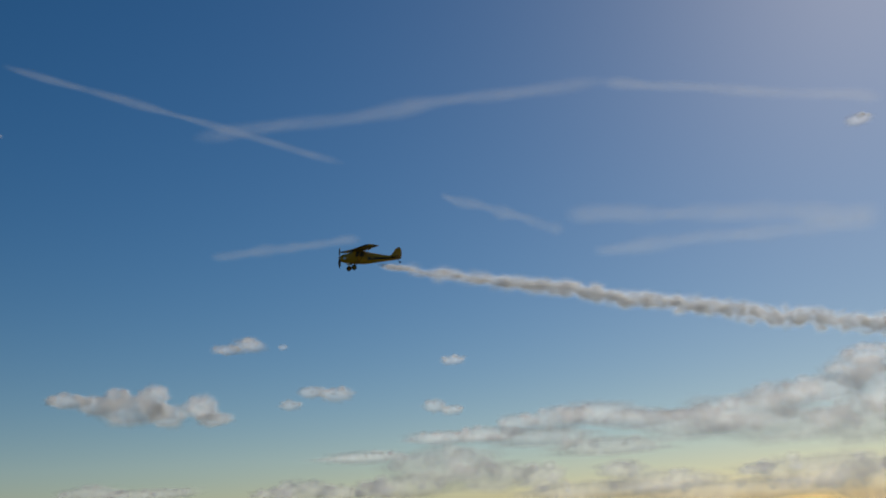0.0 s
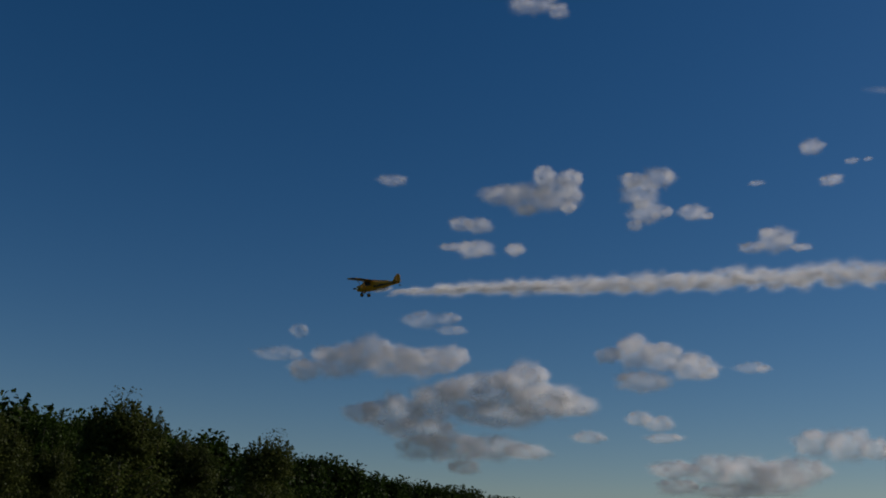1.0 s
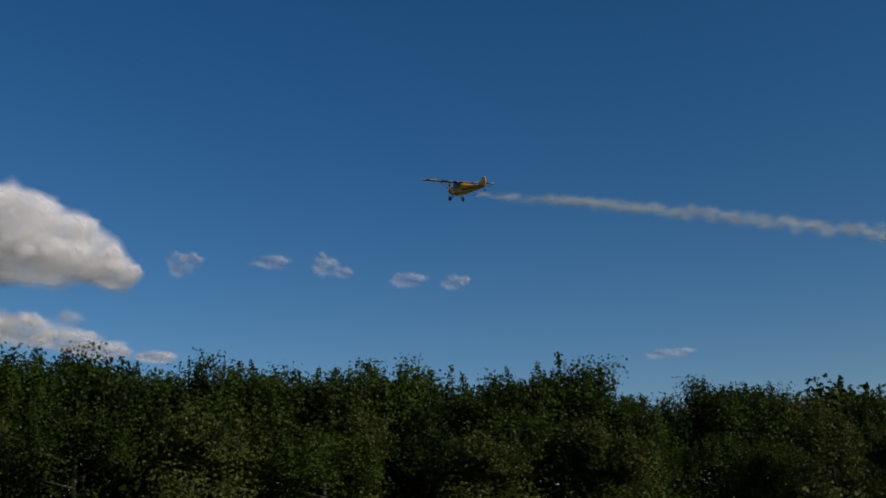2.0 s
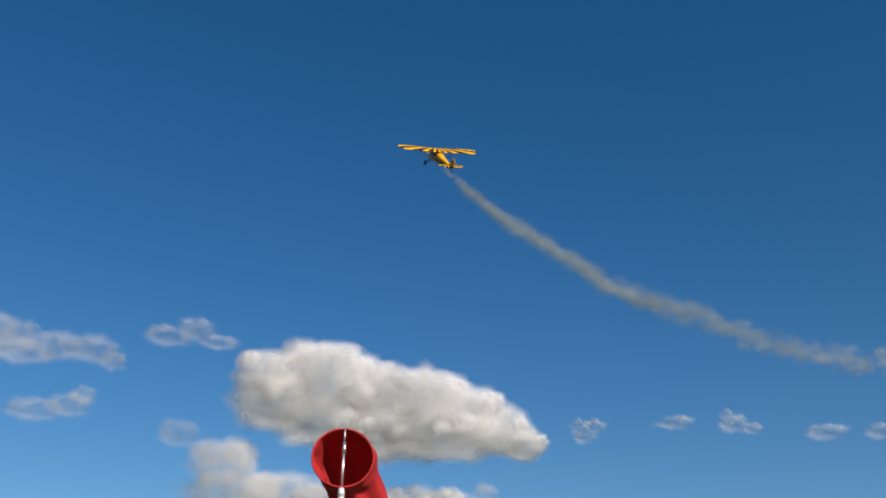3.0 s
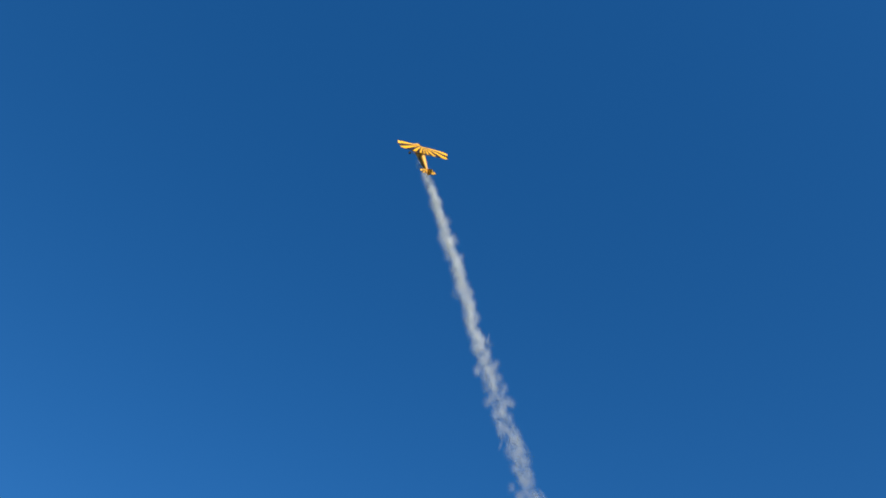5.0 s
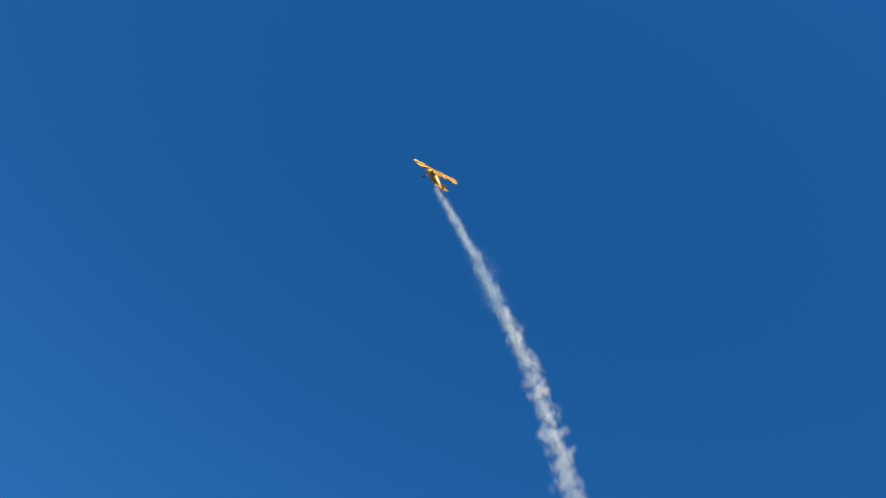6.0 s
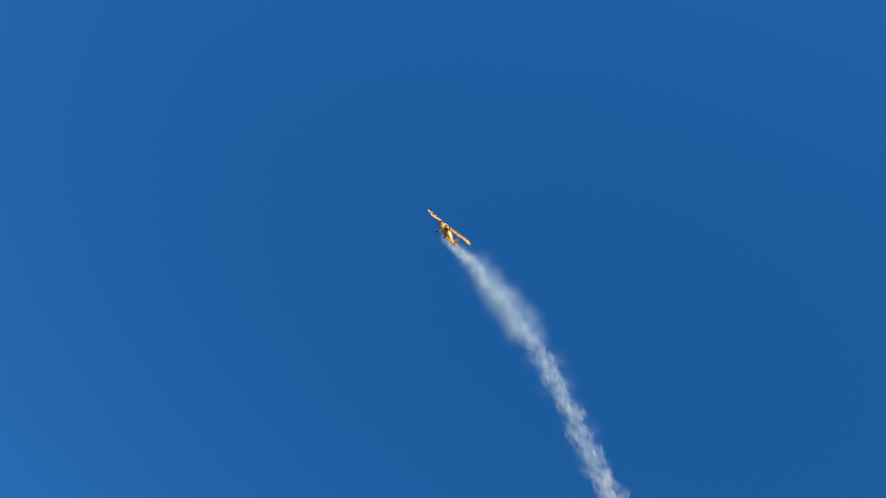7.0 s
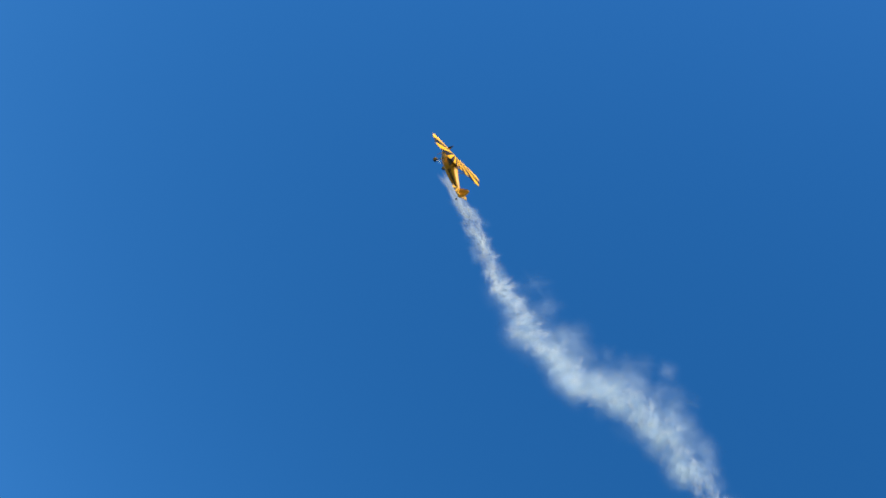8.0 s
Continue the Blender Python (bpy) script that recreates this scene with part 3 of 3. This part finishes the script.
# ---- windsock ----
def windsock():
    post = toward(73.8, 0) * 6.0
    sock = tagged(new("windsock"), "limp red and white striped nylon windsock on a metal pole", "windsock")
    sock.matrix_basis = pose(post.x, post.y, 0, 0, 0, 73.8)
    bm = bmesh.new()
    rod(bm, (0, -0.02, -0.2), (0, -0.02, 2.96), 0.021, 0.019, 16)
    rod(bm, (0, -0.02, 2.94), (0, -0.02, 2.99), 0.023, 0.016, 16)
    smooth(part("pole", bm, M_ALU, sock, "tapered silver metal pole"))
    bm = bmesh.new()
    rod(bm, (0, -0.02, 2.96), (0.005, -0.01, 3.26), 0.008, 0.008, 10)
    rod(bm, (0.005, -0.01, 3.20), (0.006, -0.011, 3.27), 0.013, 0.011, 10)
    rod(bm, (0.005, -0.01, 3.26), (0.007, -0.012, 3.37), 0.005, 0.004, 8)
    smooth(part("swivel_rod", bm, M_STEEL, sock, "thin chrome swivel rod"))
    # centre line of the tube (right, away, up) with its radius and the lean of its rings
    line = [((0.0, 0.0, 3.18), 0.186, 8), ((0.015, 0.11, 3.17), 0.186, 14), ((0.045, 0.22, 3.12), 0.184, 30), ((0.085, 0.31, 3.03), 0.178, 50),
            ((0.12, 0.36, 2.91), 0.170, 68), ((0.145, 0.385, 2.79), 0.162, 80), ((0.172, 0.385, 2.68), 0.156, 84), ((0.19, 0.395, 2.52), 0.152, 87), ((0.20, 0.400, 2.36), 0.148, 88),
            ((0.207, 0.405, 2.20), 0.145, 89), ((0.212, 0.405, 2.04), 0.142, 89), ((0.215, 0.405, 1.88), 0.138, 90), ((0.218, 0.405, 1.72), 0.135, 90),
            ((0.22, 0.405, 1.56), 0.132, 90)]
    sides = 40
    rings = []
    for k in range(4 * (len(line) - 1) + 1):
        i, f = min(k // 4, len(line) - 2), (k - 4 * min(k // 4, len(line) - 2)) / 4
        (c0, r0, a0), (c1, r1, a1) = line[i], line[i + 1]
        c = Vector(c0).lerp(Vector(c1), f)
        r, a = r0 + (r1 - r0) * f, radians(a0 + (a1 - a0) * f)
        slack = min(k / 14, 1.0)
        across, upward = Vector((1, 0, 0.0)), Vector((0, math.sin(a), math.cos(a)))
        ring = []
        for j in range(sides):
            t = 2 * math.pi * j / sides
            fold = 1 + slack * (0.16 * math.sin(3 * t + 0.12 * k) + 0.08 * math.sin(7 * t - 0.2 * k)) + min(0.04 + 0.02 * k, 0.16) * noise.noise(Vector((2.2 * math.cos(t), 2.2 * math.sin(t), k * 0.18)))
            flat = 1 - 0.25 * slack
            ring.append(c + across * (r * fold * math.cos(t)) + upward * (r * fold * flat * math.sin(t)))
        rings.append(ring)
    cuts = (0, 18, 30, 43, len(rings) - 1)
    for k, (a, b) in enumerate(zip(cuts, cuts[1:])):
        bm = loft(bmesh.new(), rings[a:b + 1], caps=False)
        ob = smooth(part("sock_panel", bm, (M_RED, M_WHITE)[k % 2], sock, ("red nylon panel", "off-white nylon panel")[k % 2]))
        thick = ob.modifiers.new("thickness", "SOLIDIFY")
        thick.thickness, thick.offset = 0.003, 0
    bm = bmesh.new()
    hoop = []
    for j in range(48):
        t = 2 * math.pi * j / 48
        c = Vector((0, 0, 3.18)) + Vector((math.cos(t), 0, 0)) * 0.187 + Vector((0, math.sin(radians(8)), math.cos(radians(8)))) * (0.187 * math.sin(t))
        hoop.append(c)
    rings = []
    for j, p in enumerate(hoop):
        out = (p - Vector((0, 0, 3.18))).normalized()
        side = Vector((0, 1, 0))
        rings.append([p + out * (0.006 * math.cos(a)) + side * (0.006 * math.sin(a)) for a in [math.pi * i / 3 for i in range(6)]])
    loft(bm, rings + rings[:1], caps=False)
    bmesh.ops.remove_doubles(bm, verts=bm.verts, dist=0.0005)
    part("hoop", bm, M_RED, sock, "red cloth-covered hoop")


windsock()


# ---- model airplane ----
def rounded(x, w, lo, hi, n=20, p=3.2):
    ring = []
    for i in range(n):
        t = 2 * math.pi * i / n
        c, s = math.cos(t), math.sin(t)
        ring.append((x, w * math.copysign(abs(c) ** (2 / p), c), (lo + hi) / 2 + (hi - lo) / 2 * math.copysign(abs(s) ** (2 / p), s)))
    return ring


def foil(span, chord, thick, lead, lift, tip, stations=26, taper=0.0):
    """A lifting surface across the centre line with rounded tips; lead: x of its leading edge."""
    rings = []
    for k in range(stations + 1):
        u = math.sin((k / stations - 0.5) * math.pi)
        y = u * span / 2
        rim = max(0.0, (abs(y) - (span / 2 - tip)) / tip)
        cut = math.sqrt(max(1 - rim ** 2.4, 0.0016))
        c = chord * cut * (1 - taper * abs(u))
        x0 = lead - (chord - c) * 0.35
        ring = []
        for j in range(18):
            a = 2 * math.pi * j / 18
            f = (1 - math.cos(a)) / 2
            h = thick * (0.25 + 0.75 * cut) * (1.6 * math.sqrt(f) * (1 - f) + 0.02) * (1.0 if a < math.pi else -0.55)
            ring.append((x0 - c * f, y, lift + abs(y) * 0.02 + h))
        rings.append(ring)
    return loft(bmesh.new(), rings)


def model_airplane():
    plane = tagged(new("model_airplane"), "yellow radio-controlled high-wing model airplane with black sunburst rays", "model airplane")
    bm = loft(bmesh.new(), [rounded(x, w, lo, hi) for x, w, lo, hi in (
        (0.30, 0.098, -0.125, 0.095), (0.20, 0.115, -0.145, 0.115), (0.12, 0.125, -0.155, 0.15), (0.05, 0.128, -0.158, 0.205), (-0.10, 0.128, -0.158, 0.21),
        (-0.26, 0.125, -0.155, 0.19), (-0.40, 0.112, -0.135, 0.155), (-0.60, 0.09, -0.10, 0.13), (-0.80, 0.066, -0.07, 0.105), (-1.00, 0.043, -0.04, 0.085), (-1.18, 0.018, -0.01, 0.065))])
    smooth(part("fuselage", bm, M_YELLOW, plane))
    bm = loft(bmesh.new(), [rounded(x, w, lo, hi, p=2.6) for x, w, lo, hi in (
        (0.302, 0.102, -0.13, 0.098), (0.35, 0.10, -0.12, 0.085), (0.385, 0.085, -0.10, 0.068), (0.405, 0.05, -0.06, 0.04))])
    smooth(part("cowling", bm, M_YELLOW, plane))
    for side in (-1, 1):
        bm = bmesh.new()
        rod(bm, (0.33, side * 0.08, -0.02), (0.33, side * 0.16, -0.01), 0.028, 0.024, 10)
        for j in range(4):
            rod(bm, (0.33, side * (0.10 + 0.016 * j), -0.017), (0.33, side * (0.107 + 0.016 * j), -0.016), 0.036, 0.036, 12)
        part("engine_cylinder", bm, M_STEEL, plane)
        bm = bmesh.new()
        rod(bm, (0.22, side * 0.07, -0.14), (0.14, side * 0.075, -0.19), 0.014, 0.014, 10)
        part("exhaust_pipe", bm, M_STEEL, plane)
        bm = loft(bmesh.new(), [[(0.04, side * y, 0.03), (0.02, side * y, 0.165), (-0.16, side * y, 0.165), (-0.22, side * y, 0.04)] for y in (0.110, 0.1315)])
        part("side_window", bm, M_GLASS, plane, "tinted cabin window")
        bm = loft(bmesh.new(), [[(-0.30, side * (y - 0.002), -0.055), (-0.30, side * (y - 0.002), 0.035), (-1.08, side * (y - 0.085), 0.035), (-1.08, side * (y - 0.085), 0.02)] for y in (0.110, 0.124)])
        part("side_stripe", bm, M_BLACK, plane, "tapering black side stripe")
    bm = loft(bmesh.new(), [[(0.135, -0.10, z - 0.01), (0.135, 0.10, z - 0.01), (0.055, 0.10, z + 0.065), (0.055, -0.10, z + 0.065)] for z in (0.13, 0.152)])
    part("windscreen", bm, M_GLASS, plane, "sloping tinted windscreen")
    smooth(part("wing", foil(2.68, 0.40, 0.052, 0.11, 0.215, 0.17), M_WING, plane, "yellow wing with black sunburst rays"))
    smooth(part("tailplane", foil(0.84, 0.26, 0.016, -0.95, 0.05, 0.16, 18, 0.12), M_TAIL, plane, "yellow tailplane with black sunburst rays"))
    fin = [(-0.93, 0.07), (-1.00, 0.12), (-1.07, 0.22), (-1.12, 0.29), (-1.135, 0.30), (-1.135, 0.05)]
    rudder = [(-1.14, 0.30), (-1.18, 0.325), (-1.23, 0.315), (-1.265, 0.26), (-1.28, 0.17), (-1.275, 0.08), (-1.25, 0.01), (-1.18, -0.015), (-1.14, 0.02)]
    for name, outline in (("fin", fin), ("rudder", rudder)):
        bm = loft(bmesh.new(), [[(x, y, z) for x, z in outline] for y in (-0.009, 0.009)])
        bmesh.ops.bevel(bm, geom=bm.edges[:], offset=0.004, segments=2, affect="EDGES")
        part(name, bm, M_YELLOW, plane)
    for side in (-1, 1):
        for foot, x in ((0.02, 0.02), (-0.03, -0.20)):
            bm = rod(bmesh.new(), (foot, side * 0.12, -0.14), (x, side * 0.72, 0.222), 0.009, 0.008, 8)
            smooth(part("wing_strut", bm, M_YELLOW, plane))
        bm = bmesh.new()
        rod(bm, (0.16, side * 0.09, -0.14), (0.11, side * 0.235, -0.265), 0.011, 0.009, 8)
        rod(bm, (-0.02, side * 0.09, -0.15), (0.10, side * 0.235, -0.265), 0.010, 0.008, 8)
        part("landing_gear_leg", bm, M_BLACK, plane, "black wire landing gear leg")
        wheel = new("wheel")
        wheel.parent = plane
        rings = []
        for j in range(13):
            a = math.pi * j / 12
            rr, yy = 0.042 + 0.028 * math.sin(a), 0.028 * math.cos(a)
            rings.append([(0.105 + rr * math.cos(2 * math.pi * i / 24), side * 0.255 + yy, -0.265 + rr * math.sin(2 * math.pi * i / 24)) for i in range(24)])
        smooth(part("tyre", loft(bmesh.new(), rings), M_RUBBER, wheel, "fat black balloon tyre"))
        part("hub", rod(bmesh.new(), (0.105, side * 0.255 - 0.036, -0.265), (0.105, side * 0.255 + 0.036, -0.265), 0.028, 0.028, 14), M_YELLOW, wheel)
    bm = rod(bmesh.new(), (-1.15, 0, 0.0), (-1.24, 0, -0.075), 0.006, 0.006, 8)
    rod(bm, (-1.24, -0.012, -0.08), (-1.24, 0.012, -0.08), 0.026, 0.026, 14)
    part("tail_wheel", bm, M_RUBBER, plane)
    prop = new("propeller")
    prop.parent = plane
    for sign in (-1, 1):
        rings = []
        for j in range(9):
            s = j / 8
            chord = 0.022 + 0.024 * math.sin(math.pi * min(s * 1.1, 1)) - 0.012 * s
            pitch = radians(62 - 42 * s)
            z = sign * (0.02 + 0.25 * s)
            rings.append([(chord * math.cos(a) * math.cos(pitch) - 0.004 * math.sin(a) * math.sin(pitch), sign * (chord * math.cos(a) * math.sin(pitch) + 0.004 * math.sin(a)), z) for a in [2 * math.pi * i / 10 for i in range(10)]])
        smooth(part("blade", loft(bmesh.new(), rings), M_WOOD, prop, "dark propeller blade"))
    bm = loft(bmesh.new(), [[(x, r * math.cos(2 * math.pi * i / 16), r * math.sin(2 * math.pi * i / 16)) for i in range(16)] for x, r in ((-0.03, 0.034), (0.0, 0.032), (0.03, 0.02), (0.045, 0.004))])
    smooth(part("spinner", bm, M_STEEL, prop))
    return plane, prop


plane, prop = model_airplane()

# the flight: seconds and poses, from before the clip's start (the first two rows) to its end
FLIGHT = [
    (-1.20, pose(45.0, 2.6, 7.6, -8, 0, 150)),
    (-0.50, pose(29.3, 11.2, 7.7, -9, 0, 150)),
    (0.00, pose(17.88, 17.75, 8.49, -11.0, 1.2, 150.4)),
    (0.50, pose(8.60, 26.26, 9.62, -7.5, 1.8, 155.2)),
    (1.00, pose(-2.56, 32.87, 10.33, -12.7, 2.6, 155.6)),
    (1.20, pose(-6.77, 33.68, 10.20, -12.5, -0.5, 154.8)),
    (1.70, pose(-16.77, 26.57, 12.0, -10, -4, 165)),
    (2.05, pose(-19.62, 19.75, 11.7, -8, -14, 174)),
    (2.30, pose(-19.84, 15.23, 11.68, -7.3, -25.3, -179.9)),
    (2.50, pose(-20.34, 12.80, 12.43, -10.0, -29.8, -174.4)),
    (3.00, pose(-24.35, 9.59, 17.59, -15.8, -45.7, -164.7)),
    (3.50, pose(-25.16, 6.19, 23.63, -36.8, -64.5, -136.4)),
    (4.00, pose(-24.35, 3.29, 29.88, -78.1, -68.1, -89.4)),
    (4.50, pose(-21.98, 1.07, 33.31, -91.6, -58.6, -66.8)),
    (5.00, pose(-19.89, -1.33, 36.61, -96.6, -55.4, -58.0)),
    (6.50, pose(-13.89, -9.96, 44.47, -71.8, -49.9, -75.1)),
    (7.00, pose(-11.37, -11.20, 40.78, -71.4, -53.0, -70.2)),
    (7.50, pose(-6.35, -10.53, 30.87, -73.7, -47.3, -58.5)),
    (8.00, pose(-2.21, -12.03, 25.87, -78.8, -28.0, -38.7)),
]


def flight(t):
    """The airplane's pose at t seconds."""
    rows = FLIGHT
    k = 0
    while k < len(rows) - 2 and rows[k + 1][0] <= t:
        k += 1
    (t0, a), (t1, b) = rows[k], rows[k + 1]
    before, after = rows[max(k - 1, 0)], rows[min(k + 2, len(rows) - 1)]
    f, span = (t - t0) / (t1 - t0), t1 - t0
    p0, p1 = a.translation, b.translation
    v0 = (p1 - before[1].translation) / (t1 - before[0])
    v1 = (after[1].translation - p0) / (after[0] - t0)
    if not 0 <= f <= 1:
        p = (p0 + v0 * (t - t0)) if f < 0 else (p1 + v1 * (t - t1))
        return Matrix.LocRotScale(p, (a if f < 0 else b).to_quaternion(), None)
    f2, f3 = f * f, f * f * f
    p = p0 * (2 * f3 - 3 * f2 + 1) + v0 * (span * (f3 - 2 * f2 + f)) + p1 * (3 * f2 - 2 * f3) + v1 * (span * (f3 - f2))
    return Matrix.LocRotScale(p, a.to_quaternion().slerp(b.to_quaternion(), f * f * (3 - 2 * f) * 0.5 + f * 0.5), None)


# ---- smoke trail ----
def wisp_mesh(seed, mat, long, wide):
    """A soft shred of smoke: veils that cross in its middle, turned all ways, and thin towards their rims."""
    rng = np.random.default_rng(seed)
    n = 6 if wide > 0.5 else 8
    k = np.arange(n) + 0.5
    up, a = 1 - k / n, k * 2.39996 + rng.uniform(0, 6)
    flat = np.sqrt(1 - up ** 2)
    facing = np.stack((up * (0.35 if long > wide else 1.0), flat * np.cos(a), flat * np.sin(a)), axis=1)
    facing /= np.linalg.norm(facing, axis=1, keepdims=True)
    rims, corners, _ = sheets(np.zeros((n, 3)), facing, rng.uniform(0.85, 1.0, n), rng, 0.05)
    verts = np.vstack((np.zeros((1, 3)), rims)) * (long, wide, wide)
    uvs = np.vstack(((0.5, 0.5), corners))
    faces = [[0, 1 + 4 * i + j, 1 + 4 * i + (j + 1) % 4] for i in range(n) for j in range(4)]
    return sheet_mesh("wisp", verts, faces, uvs, None, mat)


def interval(t):
    return 0.034 if t < 3.4 else 0.05


def smoke_trail():
    """Puffs in order of the moment at which they leave the airplane; each is made of wisps, fine ones that leave at once and broad ones that unfold later."""
    rng = np.random.default_rng(11)
    puffs, t, stock = [], -1.1, {}
    for name, mat in (("dense", M_SMOKE_BACKLIT), ("thin", M_SMOKE_THIN_DIM), ("spread", M_SMOKE_FAINT_DIM)):
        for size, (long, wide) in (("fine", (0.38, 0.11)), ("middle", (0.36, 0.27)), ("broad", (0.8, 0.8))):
            stock[name, size] = [wisp_mesh(s, M_SMOKE_THIN_DIM if name == "spread" and size == "fine" else mat, long, wide) for s in range(5)]
    while t < 8.0:
        # The first puffs get the painted backlit brightness, later ones the dimmer colours.
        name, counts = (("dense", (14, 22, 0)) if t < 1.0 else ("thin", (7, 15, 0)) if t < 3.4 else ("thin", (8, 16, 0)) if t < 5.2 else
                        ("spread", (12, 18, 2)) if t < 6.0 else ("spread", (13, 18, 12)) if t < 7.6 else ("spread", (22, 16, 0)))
        puff = tagged(new("smoke_puff"), "soft white puff of oil smoke trailing behind the airplane", "smoke", group="smoke trail")
        wisps = []
        for size, count, first, last in zip(("fine", "middle", "broad"), counts, (0.0, 0.06, 0.3), (0.0, 0.22, 0.8)):
            for k in range(count):
                w = new("wisp", stock[name, size][int(rng.integers(5))])
                w.parent = puff
                wisps.append((w, float(rng.uniform(first, last)), (k + 0.5) / count - 0.5, 1.0 if size == "broad" else 0.3))
        puffs.append((t, puff, wisps))
        t += interval(t)
    return puffs


PUFFS = smoke_trail()


def trimmed(move, leave, ages):
    """Rows from 0 to 8 s of a move that is known by its age since leave."""
    ticks = sorted({0, 240} | {round((leave + a) * FPS) for a in ages if 0 < round((leave + a) * FPS) < 240})
    return [(k / FPS, move(k / FPS - leave)) for k in ticks]


# the way in which the breeze up high bends the last part of the trail
BREEZE = (pose(0, 0, 0, 172.76, -27.09, 84.49).to_3x3() @ Vector((-0.8, -0.6, 0))).normalized()


def motions():
    rng = np.random.default_rng(21)
    walk(plane, [(k / 10, flight(k / 10)) for k in range(81)])
    walk(prop, [(k / 30, pose(0.43, 0, -0.01, 75 * k, 0, 0)) for k in range(241)])
    # smoke that is still to come waits below the field
    inside = pose(0.08, 0, 0.015)
    for leave, puff, wisps in PUFFS:
        here = flight(leave) @ inside
        axes = flight(leave).to_3x3()
        ahead, up = axes @ Vector((1, 0, 0)), axes @ Vector((0, 0, 1))
        drop = float(np.interp(leave, (1.2, 1.8, 3, 5), (0.24, 0.12, 0.16, 0.22)))
        fall = float(np.interp(leave, (0, 1.2, 2.0, 2.2, 2.3, 2.6, 3), (0.55, 0.6, 1.1, 0.7, 0.25, 0.1, 0)))
        aside = float(np.interp(leave, (2.7, 3.1, 4.2, 4.8), (0.0, 0.2, 0.0, 0.0)))
        blown = float(np.interp(leave, (5.4, 5.8, 6.2, 6.5, 6.9, 7.2, 7.5), (0.0, -0.2, 0.2, 0.6, 1.0, 1.6, 2.4)))
        late = min(max((leave - 5.5) / 1.3, 0.0), 1.0)
        drift = Vector((0.10, -0.05, 0.02)) + Vector(rng.normal(size=3)) * (0.04 + 0.10 * late)
        course = flight(leave + 0.05).translation - flight(leave - 0.05).translation
        lay = (ahead.rotation_difference(course).to_matrix() @ axes).to_quaternion()

        def puff_at(age):
            if age <= 0:
                return here
            place = here.translation - up * (drop * min(age / 0.06, 1.0)) + drift * age
            place += Vector((0.26, 0.966, 0)) * (aside * min(age / 0.2, 1.0)) - Vector((0, 0, fall * max(age - 0.15, 0)))
            place += BREEZE * (blown * min(age, 0.9))
            return Matrix.LocRotScale(place, here.to_quaternion().slerp(lay, min(age / 0.1, 1.0)), None)

        walk(puff, trimmed(puff_at, leave, [0.0, 0.0333, 0.0667, 0.1, 0.2, 0.4, 0.9, 1.5, 3.0]))
        below = here.inverted() @ Vector((here.translation.x, here.translation.y, -3.0))
        gap = course.length * 10 * interval(leave)
        veil = lay.to_matrix().inverted() @ -BREEZE
        for w, born, along, free in wisps:
            aim = Vector(np.clip(rng.normal(size=3), -1.9, 1.9))
            aim.x *= 0.4
            far = float(min(rng.exponential(0.5), 1.25)) - 0.25
            loose = 1.0 + 1.5 * late
            roll, yaw, tilt = (float(rng.uniform(-30, 30)) * loose for _ in range(3))

            def wisp_at(age):
                if age < born:
                    return pose(*below)
                f, g = min(age / 0.07, 1.0), min(age / 0.35, 1.0)
                wide = 0.025 * f + 0.14 * age ** 0.75 * (1.25 if leave < 1.0 else 1 + 0.5 * late)
                p = Vector((along * gap * 1.2 * f, 0, 0)) + aim * wide + veil * (far * free * late * 1.7 * min(age, 1.4))
                return pose(p.x, p.y, p.z, roll * f, tilt * g, yaw * g)

            start = (math.ceil((leave + born) * FPS) + 0.01) / FPS - leave
            walk(w, trimmed(wisp_at, leave, [start - 1 / FPS, start, start + 0.0334, start + 0.0667, start + 0.12, start + 0.25, start + 0.6, start + 1.2, start + 2.4]))


motions()
